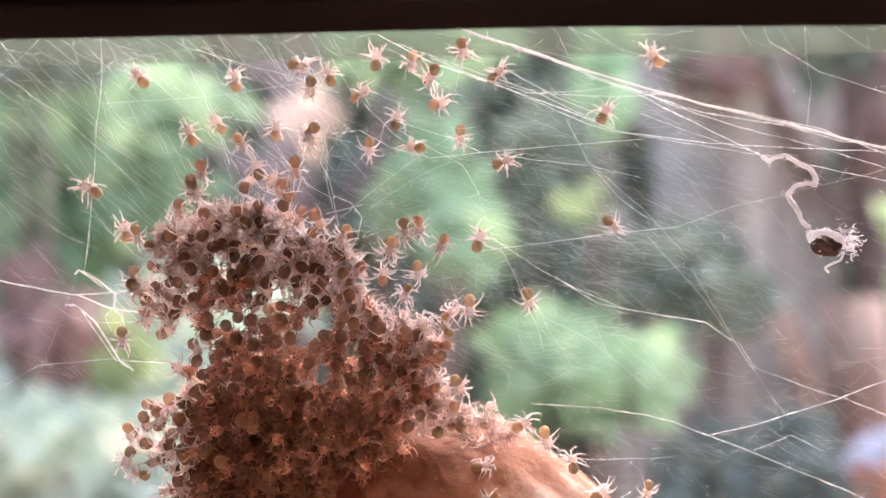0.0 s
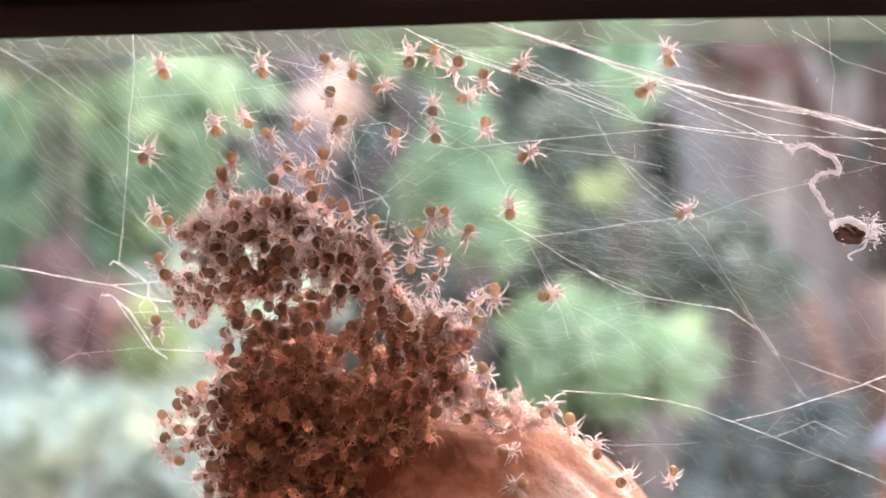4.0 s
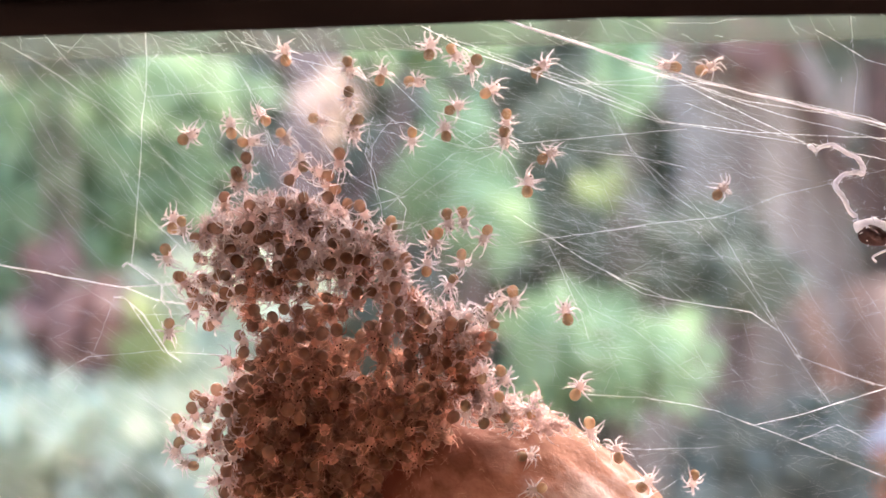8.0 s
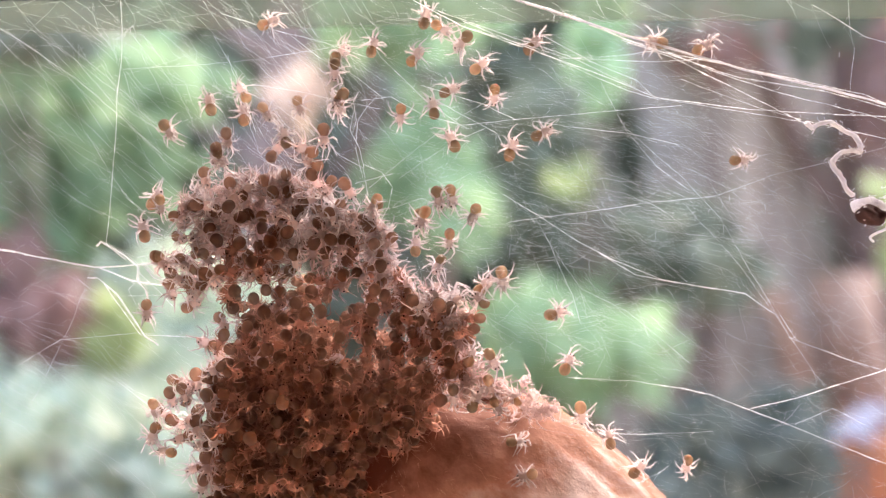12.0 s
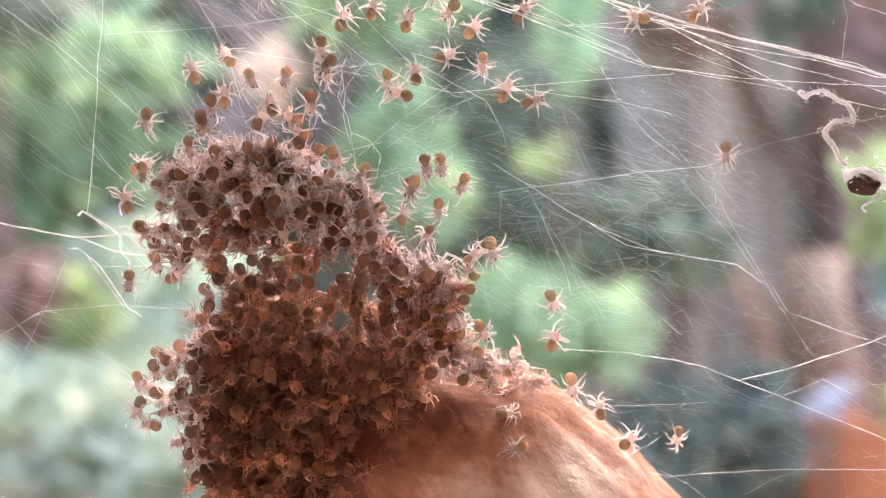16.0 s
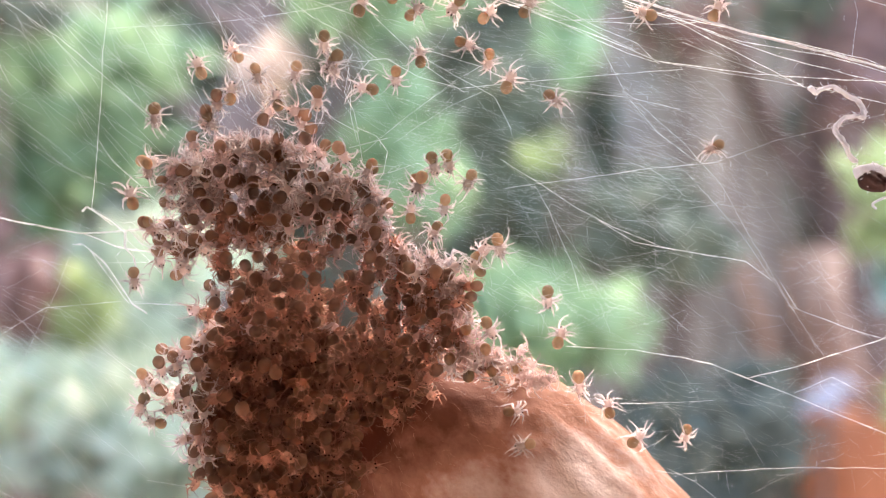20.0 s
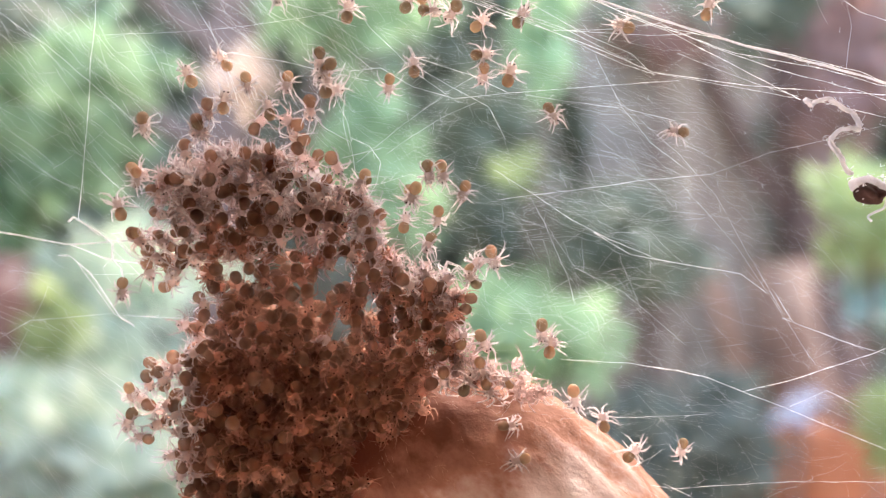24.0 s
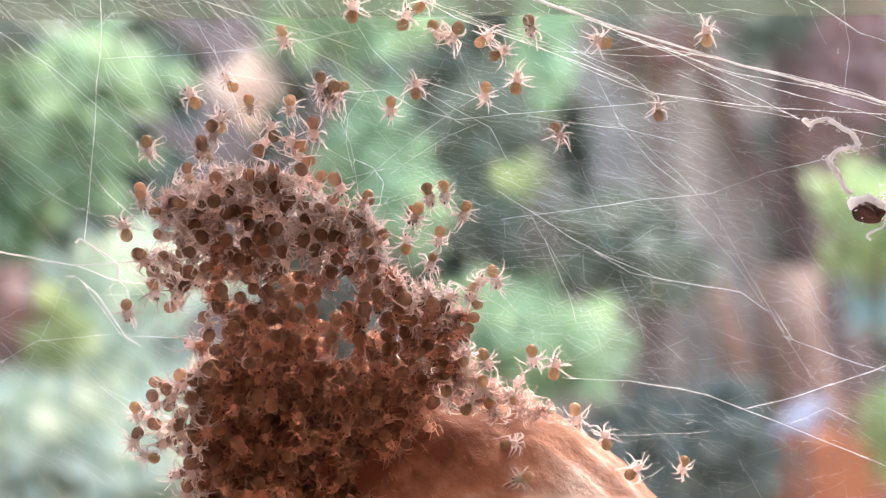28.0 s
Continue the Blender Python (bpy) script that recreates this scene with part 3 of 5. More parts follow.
def spiderling(seed, reach, plump, legs, shield=None, hind=None, stout=1.0):
    """A spiderling that heads along +y with its back to +z."""
    rng = random.Random(seed)
    thing = tagged(new("spiderling"), "tiny spiderling with an orange-brown abdomen and pale translucent legs", "spider", "spiderlings of the brood")
    part("abdomen", mesh_of("abdomen", *ball(0.44 * plump * MM, 0.52 * plump * MM, 0.42 * plump * MM, (0, -0.46 * plump * MM, 0.04 * MM), 14, 10, 0.1), hind or ABDOMEN), thing, "rounded orange-brown abdomen")
    part("carapace", mesh_of("carapace", *ball(0.30 * MM, 0.38 * MM, 0.23 * MM, (0, 0.25 * MM, 0), 12, 8, 0.18), shield or CARAPACE), thing)
    for side in (-1, 1):
        part("eye", mesh_of("eye", *ball(0.055 * MM, 0.05 * MM, 0.05 * MM, (side * 0.10 * MM, 0.50 * MM, 0.14 * MM), 6, 4), EYE), thing)
    for pair in range(4):
        for side in (-1, 1):
            part("leg", leg_mesh(rng, pair, side, reach, legs, stout), thing)
    return thing


def sits(x, y, z, heading, nod=0.0, tilt=0.0):
    """A pose in the upright plane of the web: heading in degrees from +x towards +z, the back to the viewer's side."""
    a = radians(heading)
    m = Matrix(((math.sin(a), math.cos(a), 0, x * MM), (0, 0, -1, y * MM), (-math.cos(a), math.sin(a), 0, z * MM), (0, 0, 0, 1)))
    return m @ pose(0, 0, 0, nod, tilt, 0)


SPREAD = [spiderling(seed, 0.78, 0.69, LEG, PALE_SHIELD, BACKLIT, 1.4) for seed in (101, 102, 103, 104, 105, 106)]
TUCKED = [spiderling(seed, 0.86, 0.76, MID_LEG if seed > 204 else LEG, MID_LEG if seed > 204 else None, ABDOMEN, 1.25) for seed in (201, 202, 203, 204, 205, 206)]
# packed kind: legs and carapace in the brown that stands for shade
PACKED = [spiderling(seed, 0.74, 0.77, SHADED_LEG, SHADED_LEG) for seed in (301, 302, 303, 304)]
used = set()
brood = []


def place(kinds, rng, m, size):
    """The first use of a kind places the kind itself, later ones a copy."""
    kind = rng.choice(kinds)
    if kind.name in used:
        ob = copy_thing(kind, m)
    else:
        used.add(kind.name)
        ob = kind
        ob.matrix_world = m
    ob.scale = (size, size, size)
    brood.append(ob)
    return ob


def sac_front(x, z):
    """The y of the sac's near side at x, z, or None beside it, in millimetres."""
    a = radians(49.2)
    u, v = (x - 7.9) * math.cos(a) - (z + 22.8) * math.sin(a), (x - 7.9) * math.sin(a) + (z + 22.8) * math.cos(a)
    e = 1 - (u / 16.7) ** 2 - (v / 9.4) ** 2
    return 4.8 - 8.6 * math.sqrt(e) if e > 0 else None


# Those that sit still, group by group: x, y, z and heading.
perch_rng = random.Random(42)
settled = []


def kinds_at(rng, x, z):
    """Pale and loose at the top and on the right, shade-browned and packed low in the mass."""
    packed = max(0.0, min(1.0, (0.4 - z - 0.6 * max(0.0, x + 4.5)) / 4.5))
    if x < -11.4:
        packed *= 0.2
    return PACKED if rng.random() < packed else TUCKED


def settle(kinds, rows):
    for x, y, z, heading in rows:
        front = sac_front(x, z)
        if front is not None:
            y = min(y, front - 0.25)
        m = sits(x, y, z, heading + perch_rng.uniform(-8, 8), perch_rng.uniform(-30, 30), perch_rng.uniform(-35, 35))
        settled.append((place(kinds or kinds_at(perch_rng, x, z), perch_rng, m, perch_rng.uniform(0.9, 1.08)), m))


settle(SPREAD, ((9.63, -0.9, -11.12, 100), (11.16, -0.9, -12.75, 60), (13.8, -0.9, -12.59, -90), (-15.43, -0.77, -4.22, -90), (-14.54, -0.69, -1.46, -60), (-14.96, -0.85, -9.48, -80), (-15.13, -0.46, -10.96, -100), (-14.31, -0.87, -11.81, 160), (-3.14, -0.44, 1.51, -120), (0.3, -0.38, 1.88, -70), (1.07, -0.13, 1.99, -85), (-0.53, -0.88, 0.83, -110), (-0.92, -0.34, -0.67, 90), (0.36, -0.27, -1.77, -110), (2.85, -0.05, -2.91, 40), (2.12, -0.47, -6.71, 60), (3.32, 0.02, -6.98, -60), (3.19, -0.42, -8.31, -70), (4.63, 0.15, -8.94, 120), (4.61, -0.06, -11.45, 10), (5.03, 0.08, -13.02, -160), (2.33, -0.53, -9.15, 60), (1.21, -0.15, -8.89, -100), (3.5, -0.42, -9.48, -60), (-1.76, -0.49, 6.5, -100), (-5, -0.43, 6.89, -95)))
settle(SPREAD, ((-5, -0.63, 7.26, -140), (-10.23, -0.61, 7.72, 120), (-0.55, -0.44, 0.78, -60), (-3.06, -0.04, 1.26, -120), (2.63, -0.37, -3.65, 120), (-11.46, -0.62, 4.07, -60), (-8.02, -0.45, 5.21, 100), (-14.74, -0.69, 1.53, -80)))
settle(None, ((-11.74, -0.7, 4.26, -85), (-11.16, -0.39, 5.12, -85), (-12.24, -0.81, 2.88, -80), (-11, -0.42, 2.39, -90), (-10.11, -0.54, 2.33, 60), (-9.14, -0.19, 2.59, -70), (-7.91, -0.15, 2.87, -100), (-7.66, -0.21, 1.92, -60), (-6.78, -0.21, 1.78, 20), (-9.67, -0.53, 0.8, -50), (-8.25, -0.23, 0.82, 90), (-7.42, -0.56, 0.87, -110), (-11.8, -0.33, 0.8, -95), (-5.88, -0.57, 5.21, -92), (-6.47, -0.45, 3.77, 175), (-6.29, -0.84, 2.86, -70), (-5.57, -0.66, 2.5, -120), (-6.21, 0.07, 1.05, -80), (-6.89, -0.67, 4.54, 150), (-12.05, -0.21, 0.12, -40), (-12.78, -0.25, 1.29, -20), (-8.56, -0.18, 4.43, 60), (-4.56, -0.42, 2.37, -60), (-5.15, -0.3, 1.34, -140)))
settle(None, ((-14.67, -0.83, -1.51, -45), (-12.28, -0.83, 0.02, -150), (-12.77, -0.7, -0.83, 100), (-11.52, -0.75, -0.77, -60), (-10.93, -0.8, -1.35, -100), (-8.4, -0.86, -0.76, -65), (-7.32, -0.56, -0.9, 60), (-7.33, -1.08, -1.48, -90), (-13.27, 0.05, -1.65, 130), (-12.48, -0.22, -2.54, -80), (-11.58, -0.36, -2.53, 30), (-10.86, -0.31, -2.53, -120), (-8.9, -1.15, -2.74, 90), (-8.17, -0.79, -3.54, -75), (-14.26, -0.06, -3.19, -80), (-13.22, -0.17, -2.98, -60), (-13.02, -0.42, -3.86, 30), (-10.54, -0.47, -3.85, -80), (-10.98, -0.44, -3.7, 120), (-9.46, -0.88, -3.83, -70), (-7.18, -1.04, -4.03, -50), (-9.97, -0.4, -1.79, -90), (-9.05, -0.73, -1.49, 20)))
settle(None, ((-5.97, -0.35, 0.3, -60), (-4.33, -0.7, -0.09, 70), (-4.81, -0.86, -0.74, -90), (-4.4, -0.4, -1.18, 50), (-2.78, -0.17, -1.32, -50), (-1.73, -0.04, -2.51, 120), (-2.62, -0.43, -2.95, -80), (-1.29, -0.45, -2.95, 100), (-3.18, -1.4, -3.36, -140), (-4.8, -1.04, -2.59, -90), (-5.55, -0.75, -2.95, 60), (-5.72, -0.5, -1.48, -80), (-2.46, -0.93, -3.82, -90), (-1.43, -0.74, -3.97, 90), (-3.17, -1.49, -4.52, -100), (1.24, -0.54, -3.83, 60), (2.31, -0.09, -4.69, 170), (-5.88, -1.99, -4.5, -70), (-6.9, -1.73, -4.66, -120), (-6.4, -1.09, -0.9, -100), (-3.77, -1.14, -2.35, -40), (0.06, -0.17, -4.45, 80), (0.81, -0.22, -4.89, -60), (0.2, -0.63, -3.53, 110)))
settle(None, ((-12.13, -0.47, -6.06, 160), (-11.41, -0.41, -6.8, 140), (-11.62, -0.86, -7.34, -150), (-13.35, -0.83, -8.65, -60), (-12.01, -1.04, -9.06, -80), (-10.81, -1.37, -8.73, -20), (-14.71, 0.06, -9.8, -30), (-11.51, -0.62, -10.15, -70), (-10.04, -0.82, -5.44, -110), (-7.57, -2.14, -5.78, -60), (-8.76, -1.76, -5.81, 90), (-6.6, -1.84, -6, -80), (-5.77, -1.51, -5.54, 70), (-5.01, -2.03, -5.79, -100), (-3.44, -1.95, -6.08, -90), (-4.75, -1.6, -7.13, 60), (-3.44, -1.78, -7.02, -80), (-0.98, -0.53, -5.76, -70), (0.2, -0.78, -5.74, 90), (-0.68, -0.55, -7.1, -60), (0.82, -0.02, -6.85, -130), (1.72, -0.02, -5.95, -160), (2, -0.35, -5.33, -150), (1.73, 0.1, -7.47, 100), (-0.09, -0.9, -8.24, -80), (-1.27, -0.48, -9.03, -70), (0.38, 0.18, -6.57, 120)))
settle(None, ((-7.73, -0.94, -14.74, -60), (-7.13, -0.92, -15.48, -120), (-12.16, -0.89, -12.51, -80), (-11.47, -0.12, -14.65, -85), (-9.96, -0.08, -15.29, -100), (-3.23, -0.36, -14.42, 10), (-5.45, -1.18, -13.01, -90), (-12.43, -0.62, -13.62, -100), (-13.88, -0.11, -10.35, -40), (-13.29, -0.27, -8.81, 70), (-10.79, -1.36, -12.28, -70), (-8.65, -0.79, -15.74, -80), (-10.4, -1, -10.54, 100), (-8.25, -1.46, -10.48, -80), (-6.4, -2.07, -10.39, -60), (-4.64, -1.91, -9.24, -100), (-3.04, -1.23, -10.24, -80), (-6.08, -0.89, -14.22, -80), (-9.16, -1.39, -13.49, -100), (-10.06, -1.19, -8.71, -60), (-7.86, -2.1, -8.61, 100), (-6.12, -1.82, -8.06, -80), (-1.69, -1.1, -8.76, -90)))


# Gaps in the mass through which the garden shows: x, z and half sizes.
GAPS = ((-5.9, -4.2, 1.5, 0.7), (-4.2, -6.2, 1.3, 0.8), (-3.9, -3.3, 1.9, 0.8), (-7.1, -1.6, 1.0, 0.6), (-5.2, -1.9, 1.2, 0.5), (-2.5, -4.8, 0.7, 0.9), (-9.8, -0.4, 0.8, 0.4), (-8.0, -3.0, 0.7, 0.4))


# The rest of the brood fills the mass round the sac.
def in_mass(x, z):
    """How deep the mass is at x, z, in millimetres; 0 outside it."""
    lobes = ((-9.5, 1.0, 4.3, 2.2, 1.2), (-8.9, -1.5, 5.2, 3.7, 1.6), (-5.3, -2.1, 3.7, 3.7, 1.3), (-5.9, -5.7, 5.8, 4.0, 2.0), (-1.7, -5.7, 4.0, 3.2, 1.6), (-7.1, -9.0, 5.8, 4.6, 2.6), (-9.5, -12.4, 3.4, 4.6, 2.0), (-7.7, -14.2, 4.0, 4.0, 2.2), (-2.9, -8.8, 3.7, 3.4, 1.8), (-13.1, -9.9, 1.5, 2.1, 0.8))
    for cx, cz, rx, rz in GAPS:
        if ((x - cx) / rx) ** 2 + ((z - cz) / rz) ** 2 < 1:
            return 0.0
    best = 0.0
    for cx, cz, rx, rz, deep in lobes:
        e = ((x - cx) / rx) ** 2 + ((z - cz) / rz) ** 2
        if e < 1:
            best = max(best, deep * math.sqrt(1 - e))
    return best


taken = [m.translation / MM for _, m in settled]
fill_rng = random.Random(7)
filled = 0
for _ in range(6000):
    if filled >= 210:
        break
    x, z = fill_rng.uniform(-17, 3), fill_rng.uniform(-26, 8)
    deep = in_mass(x, z)
    if deep <= 0:
        continue
    at = Vector((x, -0.3 - deep * fill_rng.uniform(-0.2, 0.85), z))
    if any((at - o).length < 0.84 for o in taken):
        continue
    taken.append(at)
    m = sits(*at, fill_rng.gauss(-85, 60), fill_rng.uniform(-50, 50), fill_rng.uniform(-60, 60))
    settled.append((place(kinds_at(fill_rng, x, z), fill_rng, m, fill_rng.uniform(0.9, 1.08)), m))
    filled += 1


def crowd(count, seed):
    """The uncounted inner layers of the brood as one mesh."""
    rng = random.Random(seed)
    parts = {}
    kinds = []
    for kind in PACKED + TUCKED:
        kinds.append([(np.array([tuple(v.co) for v in c.data.vertices]), [tuple(p.vertices) for p in c.data.polygons], c.data.materials[0].name) for c in kind.children])
    verts, faces, slots = [], [], []
    names = [ABDOMEN.name, SHADED_LEG.name, EYE.name, CARAPACE.name, LEG.name, MID_LEG.name, BACKLIT.name]
    base = 0
    made = 0
    inner = list(taken)
    for _ in range(20000):
        if made >= count:
            break
        x, z = rng.uniform(-17, 3), rng.uniform(-27, 8)
        deep = in_mass(x, z)
        if deep < (1.5 if z > -3.5 else 1.0) or (z > -7.5 and rng.random() < 0.72):
            continue
        at = Vector((x, 0.5 - deep * rng.uniform(-0.3, 0.75), z))
        if any((at - o).length < 0.62 for o in inner):
            continue
        inner.append(at)
        m = np.array(sits(*at, rng.uniform(0, 360), rng.uniform(-60, 60), rng.uniform(-60, 60)))
        pale = kinds_at(rng, x, z) is TUCKED
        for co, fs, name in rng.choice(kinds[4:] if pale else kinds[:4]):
            if not pale and name != ABDOMEN.name and rng.random() < 0.25:
                continue
            verts.append(co @ m[:3, :3].T + m[:3, 3])
            faces.extend(tuple(i + base for i in f) for f in fs)
            slots.extend([names.index(name)] * len(fs))
            base += len(co)
        made += 1
    me = bpy.data.meshes.new("crowd")
    me.from_pydata(np.vstack(verts).tolist(), [], faces)
    for mat in (ABDOMEN, SHADED_LEG, EYE, CARAPACE, LEG, MID_LEG, BACKLIT):
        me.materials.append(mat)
    me.polygons.foreach_set("material_index", slots)
    me.polygons.foreach_set("use_smooth", [True] * len(me.polygons))
    me.update()
    return tagged(new("spiderling_crowd", me), "densely packed inner layers of the spiderling brood, browned for shade", "spider", kind="stuff")


crowd(380, 77)


def shed_skins(count, seed):
    """Pale cast skins that cling between the living ones: bare shields and leg husks."""
    rng = random.Random(seed)
    kinds = [[(np.array([tuple(v.co) for v in c.data.vertices]), [tuple(p.vertices) for p in c.data.polygons]) for c in kind.children if c.name.startswith("leg") or c.name.startswith("carapace")] for kind in TUCKED]
    verts, faces, slots, base, made = [], [], [], 0, 0
    crest = count // 7
    while made < count + crest:
        x, z = rng.uniform(-17, 3), rng.uniform(-18, 8)
        deep = in_mass(x, z)
        if made >= count:
            # a tangle along the crest of the sac
            s = rng.random()
            x, z = 1.3 + 4.7 * s + rng.gauss(0, 0.5), -7.7 + -2.3 * s + rng.gauss(0, 0.45)
            deep = 0.4 - (sac_front(x, z) or 0.4)
        elif deep <= 0 or rng.random() < max(0.0, min(0.97, (0.4 - z - 0.75 * max(0.0, x + 7)) / 4.5)):
            continue
        m = np.array(sits(x, 0.4 - deep * (rng.uniform(-0.3, 0.7) if made < count else 1) - (0.2 if made >= count else 0), z, rng.uniform(0, 360), rng.uniform(-70, 70), rng.uniform(-70, 70)))
        # lower and further left, more skins take the half-shaded tone
        size, tone = rng.uniform(0.8, 1.1), int(rng.random() < 0.65 - 0.12 * z - 0.05 * (x + 7))
        for co, fs in rng.choice(kinds):
            if rng.random() < 0.15:
                continue
            verts.append((co * size) @ m[:3, :3].T + m[:3, 3])
            faces.extend(tuple(i + base for i in f) for f in fs)
            slots.extend([tone] * len(fs))
            base += len(co)
        made += 1
    me = bpy.data.meshes.new("shed_skins")
    me.from_pydata(np.vstack(verts).tolist(), [], faces)
    me.materials.append(LEG)
    me.materials.append(MID_LEG)
    me.polygons.foreach_set("material_index", slots)
    me.polygons.foreach_set("use_smooth", [True] * len(me.polygons))
    me.update()
    return tagged(new("shed_skins", me), "pale pinkish cast skins and tangled legs among the brood", "spider", kind="stuff")


shed_skins(290, 78)

# ---- the web ----
web = tagged(new("spider_web"), "tangled white spider web of crossing strands under the rail", "spider web")
strand_rng = random.Random(9)


STRAND_LINES = []


def strand(width, points, depth=0.0):
    """One strand of the web: width in micrometres, points x, z in millimetres."""
    k = strand_rng.uniform(-0.8, 0.8)
    pts = [Vector((x, depth + k + 0.4 * math.sin(i * 1.3 + k * 5), z)) * MM for i, (x, z) in enumerate(points)]
    line = [pts[0]]
    for p, q in zip(pts, pts[1:]):
        steps = max(4, min(60, int((q - p).length / (0.16 * MM))))
        line += [p.lerp(q, s / steps) for s in range(1, steps + 1)]
    fine = []
    for i, p in enumerate(line):
        wob = 0.035 * MM if 0 < i < len(line) - 1 else 0
        fine.append(p + wob * Vector((noise.noise(p * 900), noise.noise(p * 900 + Vector((7, 0, 0))), noise.noise(p * 900 + Vector((0, 9, 0))))))
    STRAND_LINES.append(fine)
    beads = 0.9 if width > 90 else 2.4
    radii = [width * 0.5e-6 * (1.0 - 0.22 * beads + beads * abs(noise.noise(p * 5200 + Vector((k, 0, 5))))) for p in fine]
    part("strand", mesh_of("strand", *tube(fine, radii, 5), FLUFF if width > 90 else SILK), web)
    if width > 55:
        # loose fibres that run along a thick strand
        for j in range(3 if width < 90 else 6):
            off, seed = strand_rng.uniform(0.05, 0.16) * MM, Vector((strand_rng.uniform(0, 50), 0, 0))
            loose = [p + off * Vector((noise.noise(p * 260 + seed), noise.noise(p * 260 + seed * 2), noise.noise(p * 260 + seed * 3))) * 1.6 for p in fine]
            part("fibre", mesh_of("fibre", *tube(loose, [strand_rng.uniform(0.008, 0.016) * MM] * len(loose), 4), SILK), web)


strand(133, ((2.92, 13.47), (4.52, 12.93), (8.06, 11.78), (10.62, 10.82), (17.36, 8.84), (22.17, 7.83), (25.38, 7.1), (27.56, 6.55), (33.72, 5.03)))
strand(42, ((4.52, 13.06), (8.06, 11.91), (10.78, 10.76), (17.2, 8.71), (22.34, 7.89), (25.22, 7), (27.63, 6.68), (33.72, 5.28)))
strand(42, ((8.7, 11.52), (12.55, 10.12), (16.72, 9.16), (19.93, 8.43), (23.78, 7.64), (27.63, 6.3), (33.4, 4.38)))
strand(28, ((5.97, 11.13), (8.86, 9.46), (11.26, 8.41), (12.54, 7.35)))
strand(39, ((-1.25, 12.82), (1.64, 11.37), (5.49, 10.1), (9.34, 8.66), (12.22, 7.38), (17.35, 6.75), (22.17, 6.54), (27.56, 6.36), (31.8, 6.24)))
strand(26, ((-0.29, 12.59), (4.53, 10.8), (7.41, 9.78), (11.26, 8.02)))
strand(26, ((1.64, 11.54), (6.13, 9.62), (10.62, 7.7), (12.38, 7.29)))
strand(24, ((2.28, 11.05), (7.41, 9.52), (12.07, 9.41), (14.47, 9.54)))
strand(24, ((7.09, 9.72), (10.62, 9.85), (12.87, 10.12)))
strand(38, ((10.62, 10.76), (13.19, 9.8), (15.75, 8.42), (20.56, 6.09)))
strand(36, ((12.55, 10.05), (15.76, 8.84), (18.96, 7.82), (23.77, 6.54), (27.56, 5.27), (31.78, 3.9)))
strand(34, ((20.56, 6.09), (23.45, 5.32), (27.55, 4.53), (31.78, 3.8)))
strand(26, ((12.38, 7.29), (17.35, 6.53), (20.56, 6.09)))
strand(22, ((13.51, 8.35), (17.35, 6.91), (20.24, 6.21)))
strand(28, ((20.75, 12.4), (22.19, 11.66), (23.8, 10.86), (27.58, 9.64), (31.82, 8.4)))
strand(17, ((23.23, 13.69), (23.16, 11.27), (23.37, 10.15), (23.27, 7.89)))
strand(76, ((-27.34, -0.16), (-22.56, -1.01), (-20.64, -1.42), (-18.41, -1.86), (-16.18, -1.73), (-14.85, -1.6)))
strand(84, ((-18.41, -1.86), (-16.65, -2.59), (-14.9, -2.85), (-12.99, -3.06)))
strand(78, ((-17.95, -0.53), (-16.98, -1.16), (-16.18, -1.8), (-16.02, -2.59), (-15.6, -3.07), (-15.53, -3.71)))
strand(57, ((-18.17, -0.72), (-17.79, -0.46), (-16.5, -1.42)))
strand(57, ((-15.71, -1.64), (-15.06, -2.43), (-14.26, -2.81)))
strand(30, ((-16.34, -1.96), (-15.22, -3.07), (-14.19, -4.02)))
strand(63, ((-18.79, -2.44), (-18.41, -2.44), (-17.28, -3.39), (-15.67, -5.61), (-14.88, -6.09)))
strand(27, ((-17.28, -3.39), (-14.9, -3.39), (-12.99, -3.22)))
strand(53, ((-17.77, -2.76), (-15.68, -5.49), (-12.33, -5.64)))
strand(28, ((-17.2, 12.93), (-17.09, 11.32), (-16.98, 9.39), (-17.16, 7.79), (-17.36, 5.23), (-17.66, 2.99), (-17.95, -0.53)))
strand(9, ((-17.95, -0.53), (-18.56, -2.6), (-19.34, -4.67), (-20.12, -5.94), (-21.83, -9.43)))
strand(15, ((-16.46, 11.65), (-17.06, 10.84)))
strand(16, ((-22.49, -7.21), (-19.96, -5.72), (-18.38, -5.62), (-15.99, -5.39), (-12.97, -5.67)))
strand(28, ((4.22, 0.6), (5.66, 0.8), (8.7, 1.19), (12.22, 1.71), (15.74, 2.04)))
strand(13, ((15.74, 2.04), (18.95, 3.23), (22.16, 3.97), (27.56, 5.33)))
strand(28, ((3.9, 2.14), (6.14, 0.8), (8.06, -0.47), (9.97, -1.49), (12.53, -2.54), (15.09, -3.02), (17.32, -3.33)))
strand(36, ((9.33, -1.11), (11.25, -2.32), (14.45, -2.89), (17.32, -3.36), (18.92, -4.44)))
strand(24, ((18.92, -4.44), (19.87, -5.88)))
strand(30, ((19.87, -5.81), (23.38, -7.14), (25.3, -7.71), (27.46, -8.57), (31.67, -10)))
strand(38, ((7.42, -7.9), (11.24, -8.18), (13.8, -8.59), (15.39, -8.91), (17.14, -9.63)))
strand(38, ((17.14, -9.63), (19.86, -8.99), (24.66, -7.62), (27.48, -6.57), (31.71, -5.06)))
strand(30, ((17.14, -9.63), (19.85, -10.65), (22.72, -11.85), (25.26, -12.86), (28.45, -14.28)))
strand(17, ((19.85, -10.49), (22.09, -9.69), (24, -10.64)))
